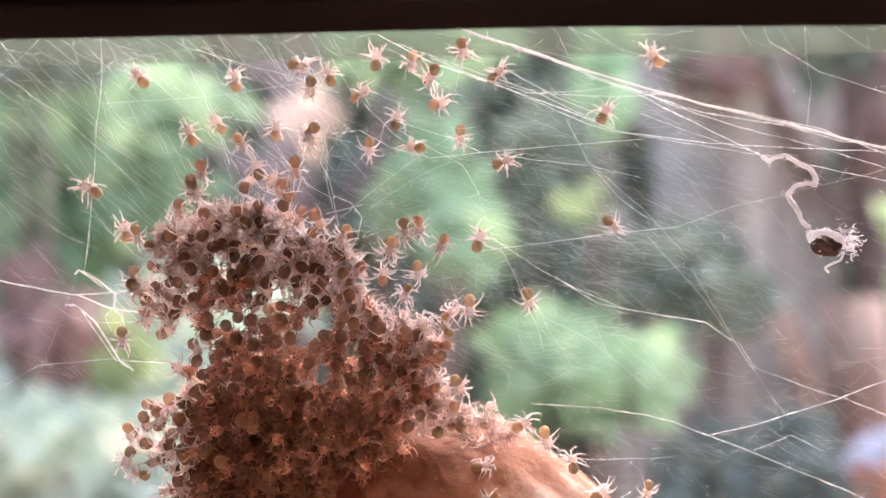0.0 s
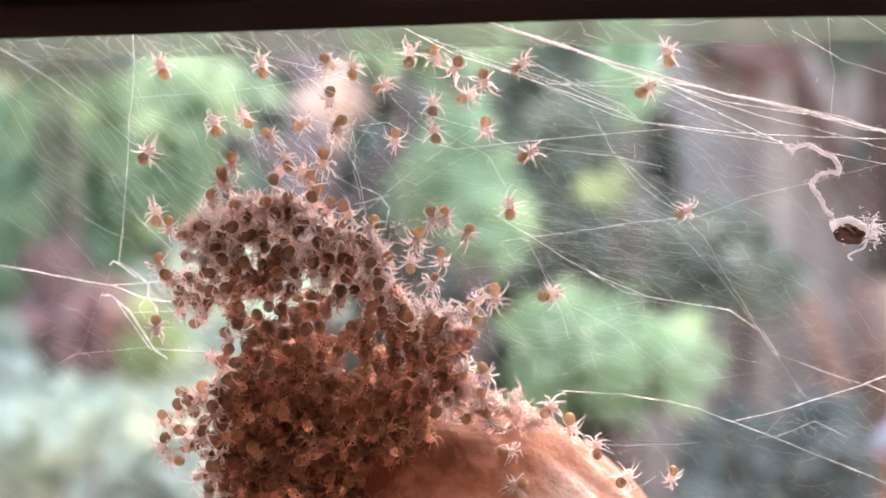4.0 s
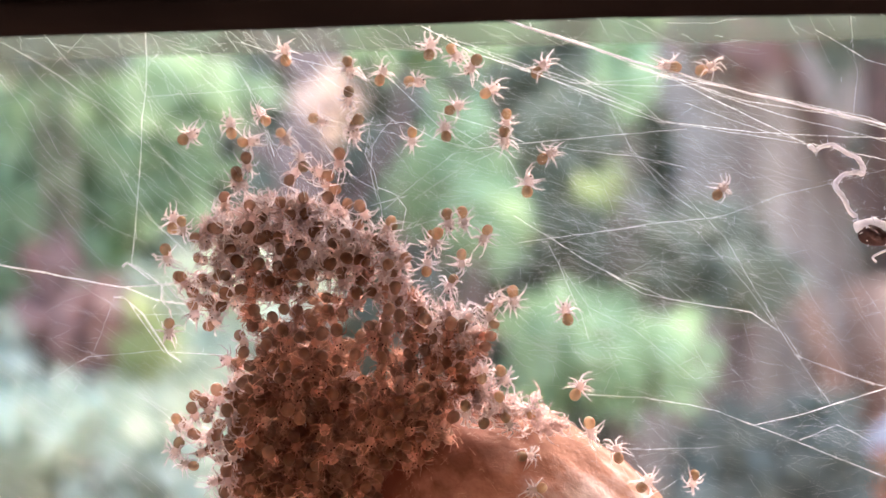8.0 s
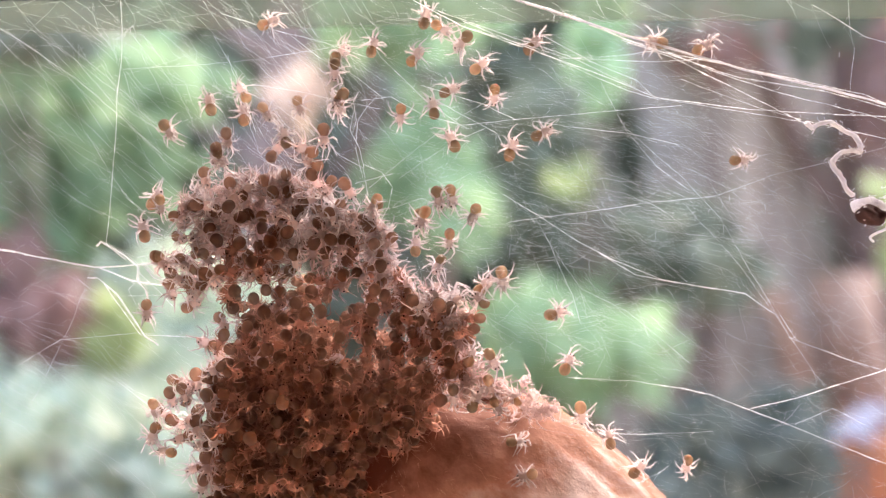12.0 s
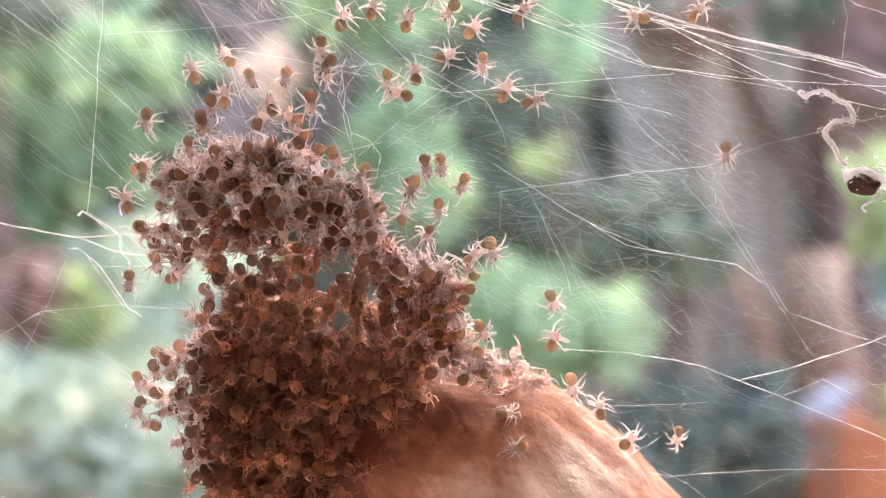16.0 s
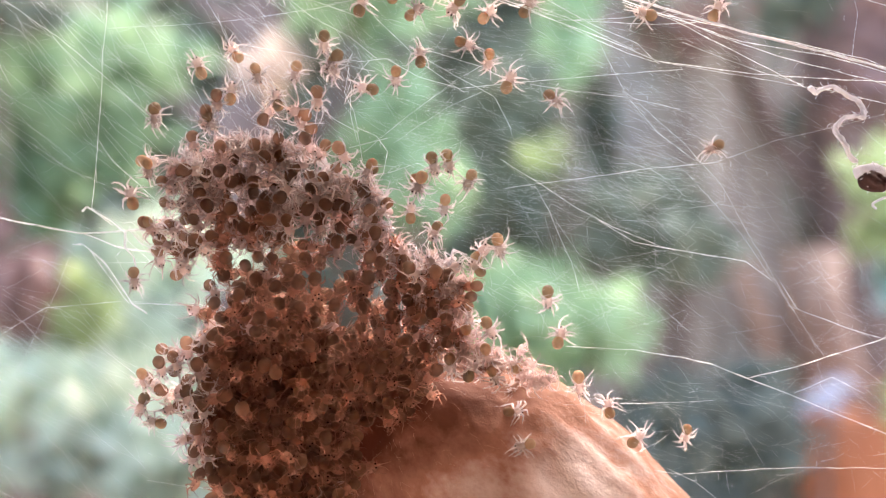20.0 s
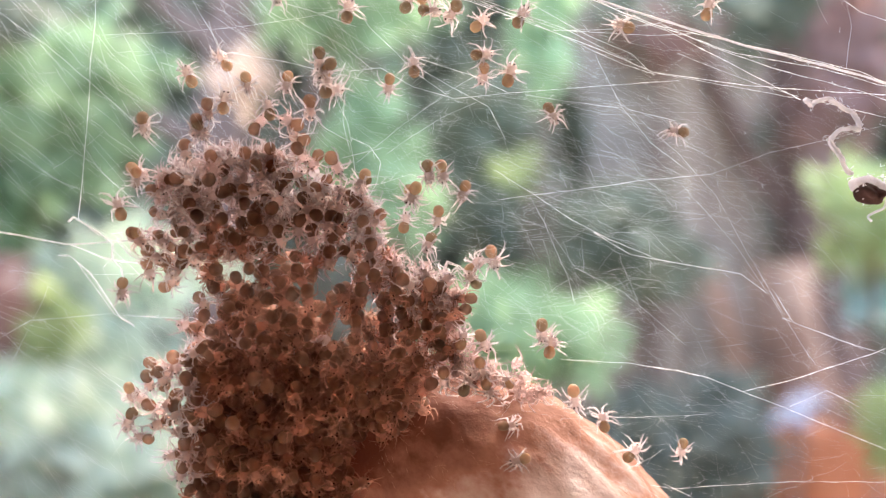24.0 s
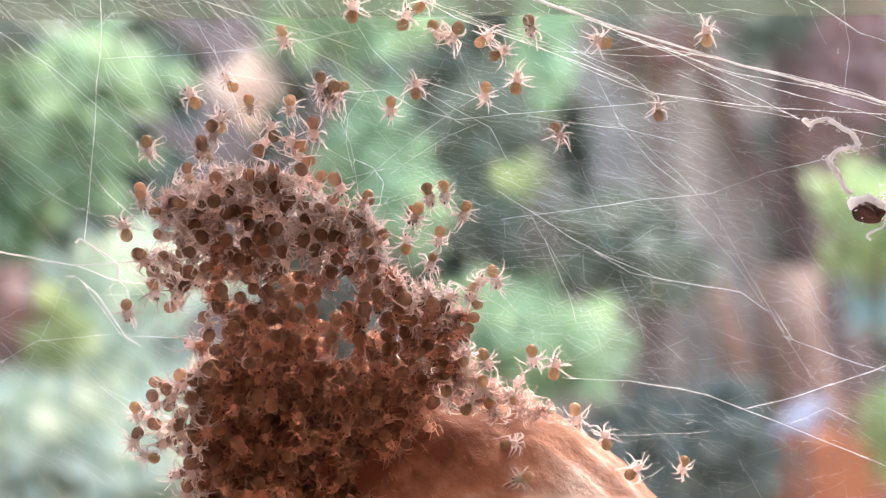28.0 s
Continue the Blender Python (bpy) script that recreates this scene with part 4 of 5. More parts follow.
strand(19, ((-24.61, 11.78), (-22.68, 10.66), (-19.46, 8.43), (-16.89, 6.25), (-14.64, 4.27)))
strand(13, ((-19.12, 5.54), (-16.85, 2.03), (-14.77, 0.12)))
strand(11, ((-20.68, 2.82), (-19.08, 1.55), (-16.84, 0.59)))
strand(22, ((-3.97, 11.68), (-2.84, 9.75), (-1.56, 8.47), (-0.27, 7.19), (1.97, 5.75)))
strand(24, ((-3.79, 7.18), (-2.19, 7.35), (-0.59, 6.48), (1.65, 5.91), (4.53, 6.18), (9.34, 6.57), (13.51, 6.9)))
strand(22, ((-0.27, 7.67), (1.65, 6.55), (3.57, 5.53), (4.54, 3.84)))
strand(24, ((-0.59, 7.99), (2.93, 6.94), (4.53, 6.24)))
strand(22, ((5.49, 6.08), (7.42, 5.73), (10.62, 5.36), (13.5, 4.79)))
strand(15, ((9.34, 8.5), (10.78, 5.61), (12.54, 3.69), (14.46, 2.42)))
strand(13, ((10.62, 5.61), (13.5, 3.06), (15.73, 0.82), (17.65, -2.37), (19.55, -5.56)))
strand(13, ((14.14, 1.46), (17.01, -1.73), (18.92, -4.28), (22.09, -8.74)))
strand(17, ((-3.45, 2.54), (-0.9, 4.62), (1.65, 6.55), (3.57, 7.68)))
strand(15, ((-1.86, 3.02), (1.01, 4.95), (2.93, 5.76)))
strand(19, ((5.66, 0.8), (6.3, -0.48), (7.58, -3.35), (8.06, -4.94)))
strand(11, ((6.14, -0.16), (8.06, -3.03), (10.61, -4.3), (14.12, -7.16)))
strand(20, ((-2.83, 7.57), (-3.47, 6.86), (-4.04, 6.06), (-4.16, 4.62), (-3.77, 3.02)))
strand(24, ((12.23, -14.61), (13.8, -14.94), (16.61, -14.83), (20.07, -14.61), (25.37, -14.59), (29.56, -14.52)))
strand(20, ((13.17, -14.74), (14.74, -15.5), (16.62, -16.93)))
strand(19, ((11.29, -13.92), (12.54, -13.31), (13.16, -13)))
strand(15, ((15.34, -10.84), (13.78, -10.98), (10.66, -11.12), (8.8, -10.8)))
strand(20, ((-22.99, -15.2), (-20.59, -16.2), (-19.38, -16.76)))
strand(17, ((-17.52, -7.97), (-15.71, -9.44), (-15.11, -10.36)))
strand(15, ((-14.84, -14.9), (-13.02, -15.13), (-10.89, -15.45)))
strand(20, ((-11.08, 9.72), (-10.79, 8.81), (-10.19, 7.6), (-9.59, 5.48)))
strand(13, ((-16.96, 9.02), (-13.8, 9.25), (-10.18, 9.48), (-5.94, 10.05), (-3.5, 10.67)))
strand(24, ((-12.97, -5.61), (-11.86, -5.77), (-11.06, -6.24)))
strand(19, ((-7.65, 10.71), (-6.04, 9.42), (-4.12, 8.47), (-2.67, 7.35)))
strand(20, ((-11.5, 11.98), (-8.61, 11.18), (-6.05, 10.55), (-3.48, 9.59)))
strand(19, ((-12.13, 11.01), (-10.84, 8.93), (-9.86, 6.53), (-9.22, 5.25)))
strand(20, ((-10.03, 8.29), (-7.31, 7.82), (-4.75, 7.18), (-2.83, 6.86)))
strand(32, ((-3.71, 3.72), (-2.75, 3.34), (-2.18, 2.54), (-2.36, 1.42), (-2.87, 0.46), (-3.76, -0.11), (-4.24, 0.3)))
strand(28, ((-4.25, 2.76), (-3.46, 2.95), (-2.18, 3.28)))
strand(28, ((-4.17, 6.86), (-4.42, 5.58), (-3.94, 4.62), (-3.71, 3.59)))
strand(24, ((-4.42, 5.58), (-4.17, 6.22), (-4.3, 7.18), (-4.05, 7.76)))
strand(24, ((-6.02, 5.25), (-5.06, 4.29), (-3.78, 3.59), (-3.52, 2.06)))
strand(22, ((-2.17, 1.42), (-0.58, 1.9), (0.7, 1.43)))
strand(20, ((-3.45, 1.99), (-1.85, 1.74), (-2.17, 1.42)))
strand(20, ((-8.1, 4.61), (-7.61, 3.97), (-6.65, 3.65), (-6.01, 3.81)))
strand(20, ((-16.02, -2.59), (-16.33, -3.07), (-15.91, -3.87)))
strand(19, ((-16.19, -1.32), (-15.07, -1.16), (-14.21, -1.79)))


def fine_silk(seed, groups):
    """Hair-fine threads in families: count, x and z range, slope, its spread, length, width in micrometres."""
    rng = np.random.RandomState(seed)
    verts, faces = [], []
    base = 0
    for count, x0, x1, z0, z1, slope, spread, length, width in groups:
        for _ in range(count):
            a = math.radians(slope + rng.normal(0, spread))
            size = length * rng.uniform(0.35, 1.5)
            d = np.array((math.cos(a), rng.normal(0, 0.06), math.sin(a)))
            mid = np.array((rng.uniform(x0, x1), rng.normal(0.2, 1.2), rng.uniform(z0, z1)))
            sag = np.array((0, rng.normal(0, 0.1), rng.normal(-0.03, 0.10) * size))
            u = np.cross(d, (0, 1, 0.1))
            u /= np.linalg.norm(u)
            v = np.cross(d, u)
            r = width * 0.5e-3 * rng.uniform(0.5, 1.5)
            for s in (-0.5, -0.3, -0.1, 0.1, 0.3, 0.5):
                c = mid + d * size * s + sag * (1 - 4 * s * s) * 0.5 + rng.normal(0, 0.012, 3) * min(size, 4.0)
                for b in (0.0, 2.094, 4.189):
                    verts.append((c + (u * math.cos(b) + v * math.sin(b)) * r) * MM)
            for i in range(5):
                for j in range(3):
                    k = (j + 1) % 3
                    faces.append((base + i * 3 + j, base + i * 3 + k, base + i * 3 + 3 + k, base + i * 3 + 3 + j))
            base += 18
    # frayed fibrils that stand off the strands
    pieces = [(verts, faces)]
    for line in STRAND_LINES:
        for _ in range(max(3, len(line) // 7)):
            i = rng.randint(1, len(line) - 1)
            p, along = line[i], (line[i] - line[i - 1]).normalized()
            out = Vector((rng.normal(), rng.normal() * 0.5, rng.normal()))
            out = (out - along * out.dot(along) * 0.4).normalized()
            size = rng.uniform(0.12, 0.9) * MM
            mid = p + (along * rng.uniform(-0.6, 0.9) + out * 0.45) * size * 0.5
            tip = mid + (along * rng.uniform(-0.5, 1.2) + out * rng.uniform(0.1, 0.8)) * size * 0.5
            r = rng.uniform(0.004, 0.010) * MM
            pieces.append(tube([p, mid, tip], [r, r, r * 0.6], 3))
    me = mesh_of("fine_silk", *merged(pieces), SILK)
    return tagged(new("fine_silk", me), "haze of hair-fine silk threads between the strands", "spider web", kind="stuff")


fine_silk(3, (
    (220, -24.5, -2.9, 1.4, 12.3, -40, 9, 4.5, 6.2),
    (100, -24.5, -2.9, 5.2, 12.3, -62, 10, 3.5, 5.8),
    (50, -24.5, -2.9, 1.4, 12.3, 8, 14, 5.4, 4),
    (420, -3.4, 17.4, -1.1, 12.1, -12, 12, 2.6, 4),
    (70, -3.4, 15.8, -0.5, 12.1, 20, 14, 2.6, 4.1),
    (60, -3.4, 17.4, -1.8, 12.1, -50, 14, 3.2, 4.2),
    (60, 8.7, 29.2, -11.3, 6.0, -46, 10, 5.1, 3.6),
    (80, 8.7, 25.4, -11.3, 6.0, -12, 12, 3.8, 3.4),
    (170, -25.0, -12.1, -12.6, 2.0, -30, 9, 3.2, 4.4),
    (40, -25.0, -12.1, -12.6, 0.8, 22, 12, 3.8, 4),
    (150, 3.6, 27.2, -15.7, -3.0, -15, 28, 2.6, 3.9),
    (50, 3.6, 27.2, -15.7, -3.0, 25, 26, 2.2, 3.8),
    (1000, 6.1, 29.2, -14.8, 7.6, -14, 26, 1.5, 1.9),
    (120, 9.0, 29.2, -15.5, 2.0, -25, 40, 2.4, 3.0),
    (500, -1.0, 20.0, -2.5, 10.5, -14, 16, 1.9, 3.4),
    (120, -25.5, -13.0, -16.0, -6.0, -35, 14, 3.5, 5),
    (190, 2.0, 13.5, -6.5, 2.8, -22, 30, 2.8, 6),
    (110, -4.7, 8.1, -3.1, 11.7, 10, 50, 1.9, 6),
    (110, -25.9, 30.3, 11.3, 16.9, -20, 25, 4.2, 5),
    (90, -24.3, 29.3, -13.2, 12.4, -20, 60, 0.2, 16),
    (60, -3.4, 19.0, -4.3, 8.5, -20, 60, 0.2, 15),
))


# ---- the hanging scrap of debris ----
def debris():
    thing = tagged(new("web_debris"), "dark husk wrapped in white matted silk on a twisted cord", "debris")
    rng = random.Random(12)
    cord = [Vector((x, -2.0 + 0.25 * math.sin(i * 1.1), z)) * MM for i, (x, z) in enumerate(CORD)]
    line = smooth_line(cord, 5)
    for k in range(3):
        turn = [p + 0.06 * MM * Vector((math.cos(i * 0.55 + k * 2.1), math.sin(i * 0.55 + k * 2.1), 0.5 * math.sin(i * 0.8 + k))) for i, p in enumerate(line)]
        part("cord", mesh_of("cord", *tube(turn, [(0.10 + 0.06 * noise.noise(p * 4200 + Vector((k, 0, 0)))) * MM for p in turn], 6), FLUFF), thing)
    for _ in range(110):
        p = rng.choice(line)
        run = [p + Vector((rng.gauss(0, 0.07), rng.gauss(0, 0.07), rng.gauss(0, 0.07))) * MM]
        for _ in range(3):
            run.append(run[-1] + Vector((rng.gauss(0, 0.09), rng.gauss(0, 0.09), rng.gauss(0, 0.09))) * MM)
        wisp = smooth_line(run, 3)
        part("silk_wisp", mesh_of("silk_wisp", *tube(wisp, [0.012 * MM] * len(wisp), 4), FLUFF), thing)
    end = line[-1]
    core = end + Vector((0.95, -0.15, -1.05)) * MM
    v, f = ball(0.70 * MM, 0.8 * MM, 0.52 * MM, (0, 0, 0), 26, 18, 0.0, 0.55)
    part("husk", mesh_of("husk", [core + p for p in v], f, HUSK), thing, "dark brown husk")
    wad = end + Vector((1.25, 0.1, -0.62)) * MM
    v, f = ball(1.05 * MM, 0.45 * MM, 0.52 * MM, (0, 0, 0), 30, 22, 0.0, 0.7)
    part("wad", mesh_of("wad", [wad + Vector(p) for p in v], f, FLUFF), thing, "matted silk")
    for _ in range(250):
        a = Vector((rng.uniform(-1.15, 1.25), rng.gauss(-0.1, 0.35), rng.gauss(0.05, 0.33))) * MM
        if rng.random() < 0.4:
            a = Vector((1.05 + rng.gauss(0, 0.22), rng.gauss(-0.1, 0.35), -0.3 + rng.gauss(0, 0.4))) * MM
        b = a + Vector((rng.gauss(0, 0.15), rng.gauss(0, 0.15), rng.gauss(0, 0.10))) * MM
        c = b + Vector((rng.gauss(0, 0.12), rng.gauss(0, 0.12), rng.gauss(0, 0.09))) * MM
        curl = smooth_line([wad + a, wad + b, wad + c], 4)
        part("silk_wisp", mesh_of("silk_wisp", *tube(curl, [rng.uniform(0.007, 0.024) * MM] * len(curl), 5), FLUFF), thing)
    tail = [core + Vector(q) * MM for q in ((0.9, 0, -0.3), (0.7, -0.1, -0.75), (0.3, 0, -0.95), (-0.1, 0, -1.2), (0.1, 0, -1.45))]
    tl = smooth_line(tail, 4)
    part("silk_tail", mesh_of("silk_tail", *tube(tl, [0.07 * MM] * len(tl), 6), FLUFF), thing)
    return thing


CORD = ((19.95, 5.81), (20.32, 5.59), (20.63, 5.75), (21.04, 5.87), (21.5, 5.66), (21.87, 5.38), (22.37, 5.25), (22.74, 5.01), (22.89, 4.63), (22.74, 4.26), (22.37, 4.32), (21.87, 4.26), (21.56, 4.01), (21.43, 3.64), (21.62, 3.21), (21.8, 2.8), (21.98, 2.28), (22.42, 1.97))
debris()

# ---- those that crawl ----
crawlers = []


def crawler(depth, rows):
    """A spiderling on the web with its way: seconds, x, z and heading."""
    rng = perch_rng
    nod, tilt = rng.uniform(-18, 18), rng.uniform(-22, 22)
    t, x, z, heading = rows[0]
    ob = place(SPREAD, rng, sits(x, depth, z, heading, nod, tilt), rng.uniform(0.95, 1.1))
    crawlers.append((ob, depth, nod, tilt, rows))


crawler(0.3, ((0, -11.95, 7.24, 110), (2, -12.29, 7.38, 108), (8, -12.2, 7.24, 100), (22.5, -12.21, 6.99, 115), (28, -12.29, 7.03, 120)))
crawler(0.8, ((0, -9.19, 6.81, -60), (8, -9.21, 6.69, -50), (17, -9.21, 6.71, -70), (28, -9.35, 6.66, -80)))
crawler(0.5, ((0, -7.13, 7.56, 80), (3, -7.22, 7.47, 43), (8, -7.17, 7.67, -18), (11, -7.25, 7.36, -55), (13.5, -7.33, 6.69, -82), (17, -7.3, 6.78, -100), (19.5, -7.11, 6.78, -98), (28, -7.14, 6.59, -90)))
crawler(-0.6, ((0, -5.02, 9.81, -95), (1, -5.31, 9.14, -95), (1.5, -5.39, 9.03, -95), (4.5, -5.48, 8.81, -94), (6.5, -5.31, 8.69, -94), (9.5, -5.41, 8.88, -93), (13.5, -5.22, 8.75, -93), (14.5, -5.25, 8.43, -92), (17.5, -5.4, 8.23, -92), (20.5, -5.5, 8.23, -91), (25, -5.36, 7.72, -91), (28, -5.49, 7.7, -90)))
crawler(0, ((0, -14.8, 10.43, 130), (1, -15.25, 10.77, 123), (1.5, -15.32, 10.82, 120), (4.5, -15.29, 10.58, 100), (6.5, -13.98, 9.04, -40), (8, -11.09, 6.4, 3), (11, -10.28, 6.61, 90), (17, -10.56, 5.63, 86), (25, -10.35, 5.62, 82), (28, -10.8, 5.75, 80)))
crawler(0, ((0, -9.31, 10.3, 90), (1.5, -9.42, 10.98, 90), (2, -9.48, 11.04, 90), (4, -9.44, 10.7, 90), (8, -8.99, 11.36, 90), (11, -8.91, 11.54, 40), (17, -8.72, 11.24, -60), (25, -7.63, 11.24, -75), (28, -7.53, 10.18, -80)))
crawler(0.4, ((0, -5.79, 11.18, -20), (1, -5.67, 10.98, -28), (3, -5.67, 10.98, -42), (8, -5.44, 10.62, -80), (11, -5.08, 9.87, 4), (13.5, -4.88, 10.05, 61), (15, -4.58, 9.97, 63), (17, -3.95, 9.95, 65), (19, -3.98, 10.53, 68), (20, -3.57, 10.46, 69), (25, -3.94, 10.69, 76), (28, -3.81, 11.81, 80)))
crawler(0, ((0, -4.07, 10.56, 110), (4.5, -4.28, 10.5, 88), (8, -3.55, 10.13, 70), (11, -3.32, 10.21, 72), (17, -2.44, 10.52, 74), (25, -1.34, 12.29, 78), (28, -3.34, 13.17, 80)))
crawler(0, ((0, -2.25, 9.53, 30), (1.5, -2.49, 9.58, 22), (4, -2.49, 9.51, 10), (6.5, -1.77, 9.59, -2), (8, -1.63, 9.74, -10), (9.5, -1.08, 9.53, 15), (11, -0.92, 9.58, 40), (13.5, -0.77, 9.84, 52), (17, -0.65, 9.79, 70), (19, -0.57, 9.89, 46), (20.5, -0.71, 10.07, 29), (25, 0.61, 10.59, -25), (28, 0.64, 10.65, -60)))
crawler(0.7, ((0, 0.66, 11.51, -100), (3, 0.53, 11.42, -83), (8, 0.63, 11.46, -54), (17, 0.48, 11.31, -3), (25, 0.24, 11.64, 43), (28, -0.1, 12.34, 60)))
crawler(-0.3, ((0, 1.71, 10.58, -120), (8, 1.6, 10.64, -127), (11, 1.67, 10.52, -130), (20, 1.42, 10.29, -125), (25, 1.56, 10.48, -122), (28, 1.56, 10.45, -120)))
crawler(0.9, ((0, -1.46, 11.71, 90), (3, -1.08, 11.46, 88), (8, -0.83, 11.83, 84), (11, -0.36, 12.09, 82), (25, -0.81, 11.24, 72), (28, -1.01, 11.49, 70)))
crawler(0, ((0, 5.51, 10.69, 40), (4.5, 5.42, 10.66, 43), (11, 5.61, 10.38, 46), (25, 5.28, 10.35, 60), (28, 5.68, 10.92, -80)))
crawler(-0.4, ((0, 3.55, 12.01, -80), (3, 3.38, 10.73, -84), (4.5, 3.29, 9.36, -86), (6.5, 3.16, 7.84, -88), (8, 3.4, 6.48, -90), (11, 2.06, 5.03, 60), (13.5, -0.31, 5.3, 161), (14.5, -0.9, 5.63, 162), (16, -1.12, 5.82, 164), (18, -1.98, 5.9, 167), (19, -2.46, 5.72, 169), (20, -3.32, 5.85, 170), (20.5, -3.87, 5.9, 152), (25, -4.72, 6.37, -11), (28, -4.52, 7.23, -120)))
crawler(0.2, ((0, -0.24, 8.14, 80), (1, -0.21, 8.13, 82), (3, 0.36, 8.44, 88), (4, 0.36, 8.45, 90), (8, 0.61, 8.32, 30), (11, 0.98, 7.93, 27), (14.5, 1.14, 7.85, 23), (15.5, 1.33, 7.92, 22), (17, 1.3, 8.13, 20), (19, 1.46, 8.34, -7), (20, 2.05, 8.34, -20), (20.5, 2.22, 8.24, -17), (25, 3.49, 8.41, 11), (28, 4.08, 9.57, 30)))
crawler(0, ((0, 2.22, 9.05, 20), (2.5, 2.17, 9.05, 23), (4.5, 2.42, 8.92, 26), (8.5, 2.64, 9.25, 31), (10, 2.65, 9.2, 34), (17, 2.92, 9.49, 50), (19.5, 3.21, 9.83, 48), (20.5, 3.18, 9.97, 47), (25, 3.09, 9.99, 43), (28, 3.27, 10.3, 40)))
crawler(0.3, ((0, 3.4, 7.23, -90), (4.5, 3.38, 7.21, -91), (6.5, 3.54, 7.61, -91), (20.5, 3.26, 7.48, -94), (25, 3.27, 7.25, -94), (28, 3.27, 7.39, -95)))
crawler(0, ((0, 0.8, 6.54, 170), (3, 0.68, 6.67, 118), (4, 0.48, 6.8, 100), (6.5, 0.03, 6.99, 100), (9.5, 0.11, 6.88, 99), (13.5, 0.02, 6.86, 97), (15, -0.18, 6.85, 96), (19.5, -0.42, 7.63, 94), (28, -0.44, 7.59, 90)))
crawler(0, ((0, 5.85, 5.67, 10), (8, 5.88, 5.52, 30), (13.5, 6.15, 5.48, 18), (16.5, 6.1, 5.49, 11), (17, 6.21, 5.48, 10), (18.5, 6.71, 5.41, -16), (20.5, 6.78, 5.33, -51), (25, 6.97, 5.13, -66), (28, 7.18, 5.19, -70)))
crawler(-0.3, ((0, 4.47, 1.25, 70), (1.5, 4.3, 1.66, 80), (3, 4.59, 2.35, 90), (4.5, 4.83, 2.6, 87), (6.5, 4.88, 3.56, 83), (8, 4.73, 3.84, 80), (9, 4.23, 4.03, 78), (10, 4.03, 4.33, 76), (11.5, 4.3, 4.51, 72), (16.5, 4.54, 6.14, 61), (20.5, 4.32, 6.33, 66), (25, 4.75, 7.47, 75), (28, 4.94, 7.92, 80)))
crawler(0, ((0, 11.59, 8.49, 60), (1.5, 11.83, 8.4, 49), (2.5, 11.95, 8.73, 41), (4, 12.63, 9.3, 30), (4.5, 12.91, 9.54, 48), (6.5, 13.24, 10.61, 118), (8, 12.72, 10.56, 170), (10, 12.61, 10.61, 170), (15.5, 11.75, 10.17, 168), (17, 11.78, 10.02, 168), (20.5, 11.58, 10, 167), (25, 10.39, 9.91, 166), (28, 9.47, 10.23, 165)))
crawler(0, ((0, 14.45, 11.7, 130), (1.5, 14.22, 11.72, 118), (3.5, 13.89, 11.49, 102), (4.5, 13.91, 10.99, 94), (6.5, 14.63, 10.6, 55), (8, 14.87, 10.41, 20), (10.5, 14.69, 10.45, 28), (11.5, 14.87, 10.25, 32), (13.5, 15.09, 10.22, 38), (15.5, 14.97, 10.4, 45), (17.5, 15.59, 10.27, 52), (19.5, 15.54, 10.28, 58), (20.5, 15.67, 10.12, 62), (25, 15.35, 11.04, 79), (28, 15.36, 10.65, 90)))
crawler(-0.5, ((0, -17.37, 4.06, 150), (0.5, -17.23, 4.31, 128), (1.5, -17.21, 5, 82), (2, -17.02, 5.41, 60), (2.5, -16.8, 5.69, 58), (3, -16.64, 5.73, 55), (4.5, -15.72, 5.68, 48), (6.5, -15.17, 6.47, 38), (8, -14.4, 6.67, 30), (11, -14.09, 6, -30), (13.5, -14.61, 4.92, -80), (14, -14.48, 4.72, -90), (15.5, -14.56, 4.3, -88), (17.5, -14.34, 4.33, -85), (28, -14.39, 4.23, -70)))
crawler(0, ((0, 11.98, 2.2, -40), (0.5, 12.22, 2.22, -30), (2, 13.26, 1.98, 0), (3, 14.03, 2.1, 20), (4, 14.73, 2.3, 26), (4.5, 14.88, 2.44, 29), (6.5, 14.75, 2.89, 41), (8, 15.58, 3.51, 50), (11, 16.86, 4.03, 20), (13.5, 17.05, 3.85, -28), (15.5, 16.65, 2.87, -78), (16.5, 16.64, 2.71, -98), (18.5, 16.16, 2.56, -128), (20, 15.46, 2.8, -150), (20.5, 15.15, 2.9, -120), (25, 13.47, 4.8, 150), (28, 12.64, 6.5, 100)))
crawler(0, ((0, 7.23, -2.07, -80), (2.5, 6.85, -2.4, -24), (3.5, 7, -2.5, -1), (4.5, 6.98, -2.48, 21), (7, 6.79, -3.3, 78), (8, 6.91, -3.41, 100), (9.5, 6.97, -4.06, 68), (10.5, 6.79, -4.29, 47), (13.5, 6.99, -4.83, -16), (14.5, 7.4, -5.3, -37), (16, 7.14, -5.33, -69), (17, 6.71, -5.27, -90), (19, 6.39, -5.19, -88), (20.5, 6.49, -5.43, -87), (25, 6.4, -6.62, -83), (28, 5.81, -6.8, -80)))
crawler(0, ((0, 3.95, -2.51, -90), (28, 3.79, -2.54, -70)))
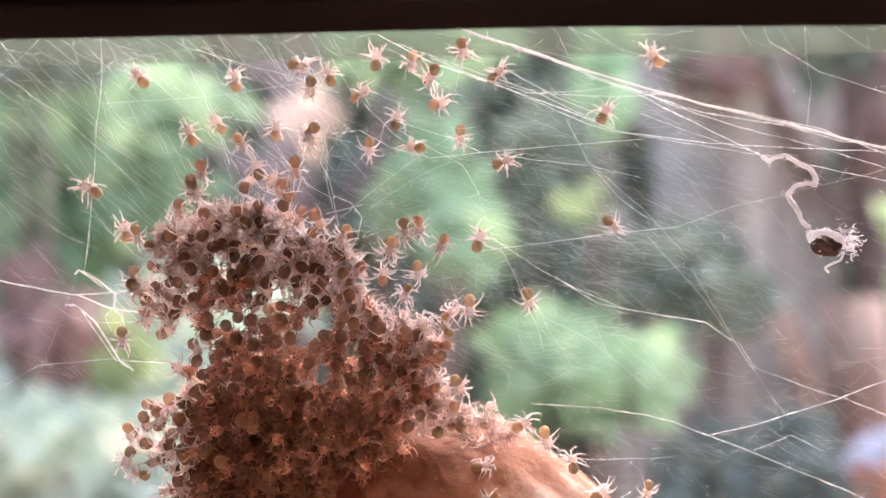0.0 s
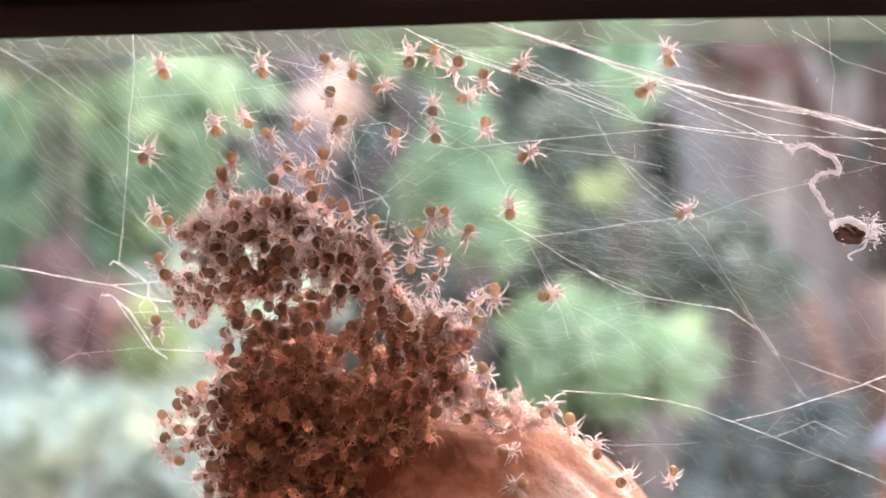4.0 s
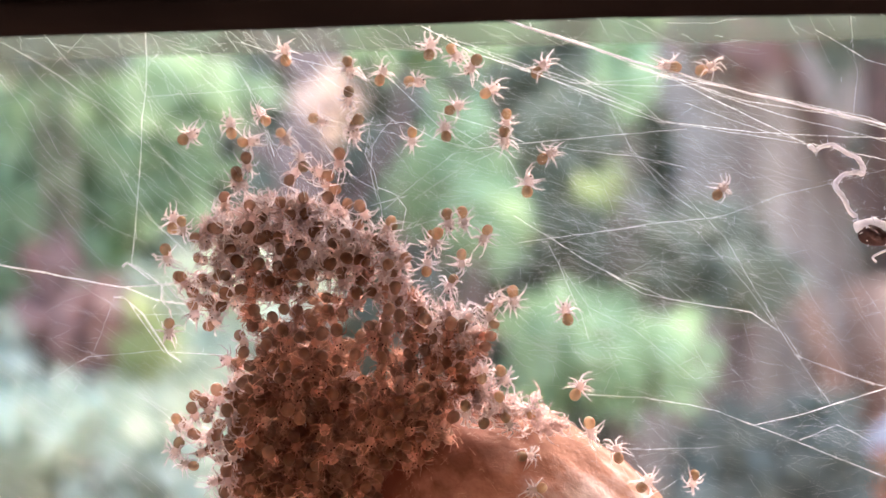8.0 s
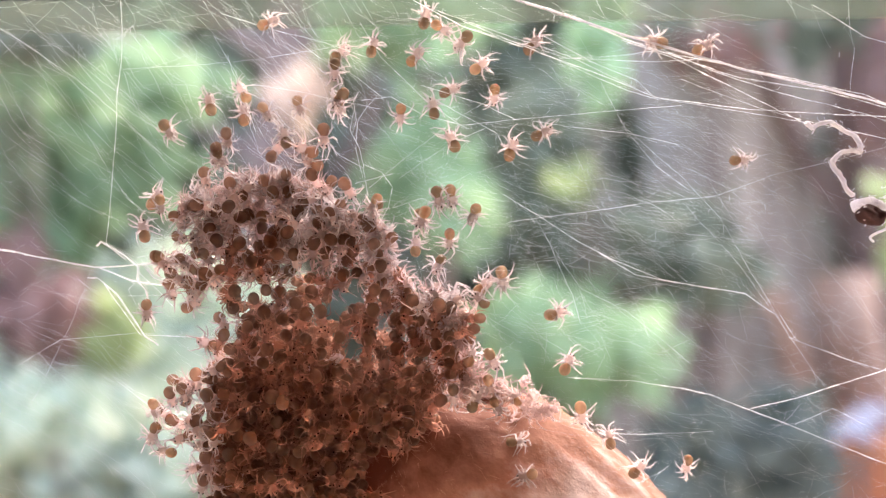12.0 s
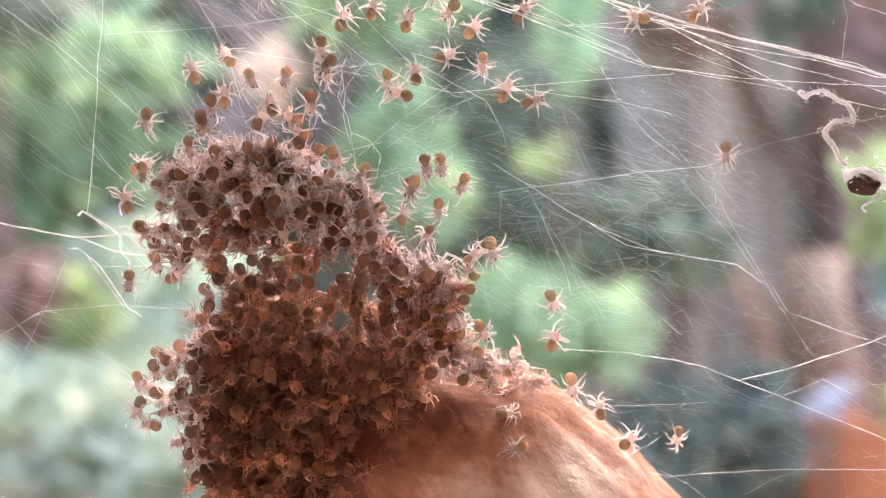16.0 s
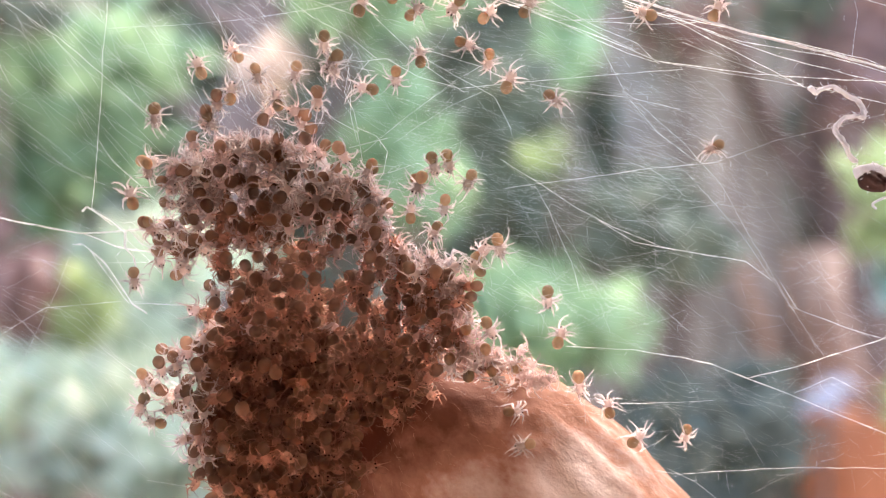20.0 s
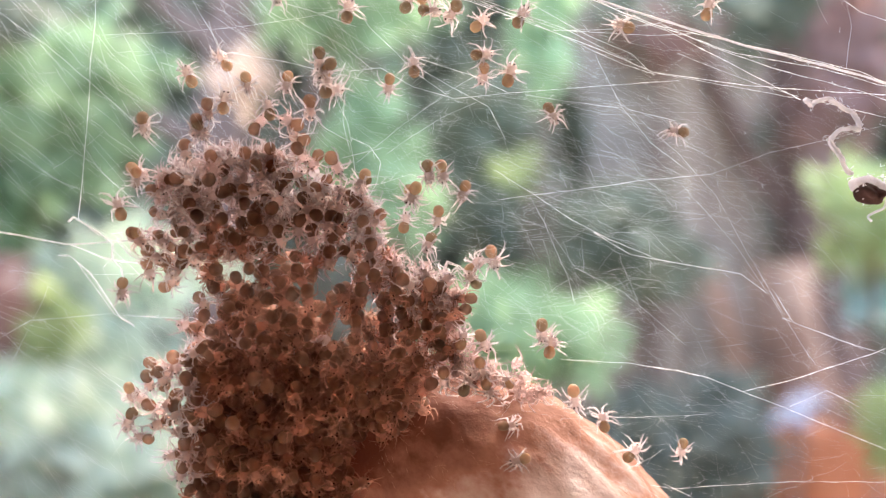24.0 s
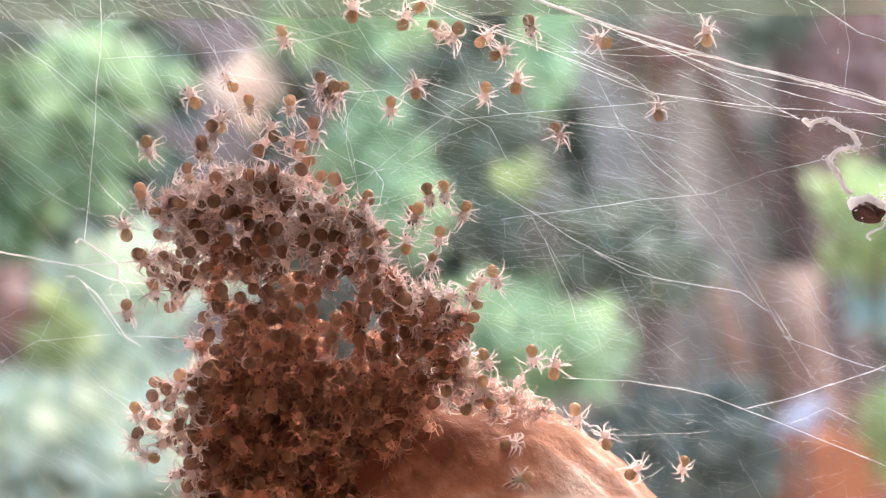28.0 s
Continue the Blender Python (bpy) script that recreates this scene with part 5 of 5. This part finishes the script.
crawler(0, ((0, -15.51, 1.75, 100), (1, -15.6, 2.19, 98), (2, -15.68, 2.31, 95), (8, -15.42, 1.83, 80), (17, -14.89, 1.97, 17), (28, -14.79, 1.85, -60)))
crawler(-0.6, ((0, -14.84, -0.9, -90), (3, -15.06, -0.75, -86), (6.5, -15.62, -0.33, -82), (8, -15.63, -0.07, -80), (9, -15.58, -0.04, -20), (10, -15.63, 0.21, 40), (11, -15.61, 0.18, 100), (28, -15.61, 0.02, 105)))
crawler(-0.7, ((0, 2.38, 0.99, -110), (28, 2.12, 0.91, -105)))
crawler(-0.4, ((0, 0.97, -0.51, -85), (3, 0.97, -0.27, -86), (4.5, 0.74, -0.37, -87), (8, 0.94, -0.35, -88), (28, 0.75, -0.37, -95)))
crawler(-0.4, ((0, 6.86, -9.08, 30), (1.5, 7.05, -8.99, 36), (4.5, 6.97, -8.91, 47), (8, 7.5, -7.66, 60), (9, 7.52, -7.5, 61), (10, 7.35, -7.42, 62), (11.5, 7.45, -7.15, 64), (13.5, 7.18, -7.26, 66), (15.5, 7.15, -7.45, 68), (20, 7.08, -7.41, 72), (25, 6.86, -7.19, 77), (28, 6.97, -7.37, 80)))
crawler(-0.8, ((0, 8.17, -9.78, -80), (28, 8.05, -9.87, -80)))


def motions():
    """The crawlers along the web, their legs, and the stirring of the mass."""
    rng = random.Random(31)
    for ob, depth, nod, tilt, rows in crawlers:
        walk(ob, [(t, sits(x, depth, z, heading, nod, tilt)) for t, x, z, heading in rows])
        for i, limb in enumerate([c for c in ob.children if c.name.startswith("leg")]):
            swing, beat, start = rng.uniform(4, 10), rng.uniform(1.1, 2.2), rng.uniform(0, 6)
            walk(limb, [(t * 0.5, pose(0, 0, 0, 0, 0, swing * math.sin(start + t * 0.5 * beat * 2 + i * 2.4))) for t in range(57)])
    for ob, m in settled[::3]:
        a, b, start = rng.uniform(1.5, 5), rng.uniform(0.02, 0.07) * MM, rng.uniform(0, 6)
        walk(ob, [(t * 2.0, Matrix.Translation((b * math.sin(start + t * 1.9), 0, b * math.cos(start + t * 1.3))) @ m @ pose(0, 0, 0, 0, 0, a * math.sin(start + t * 1.7))) for t in range(15)])


motions()
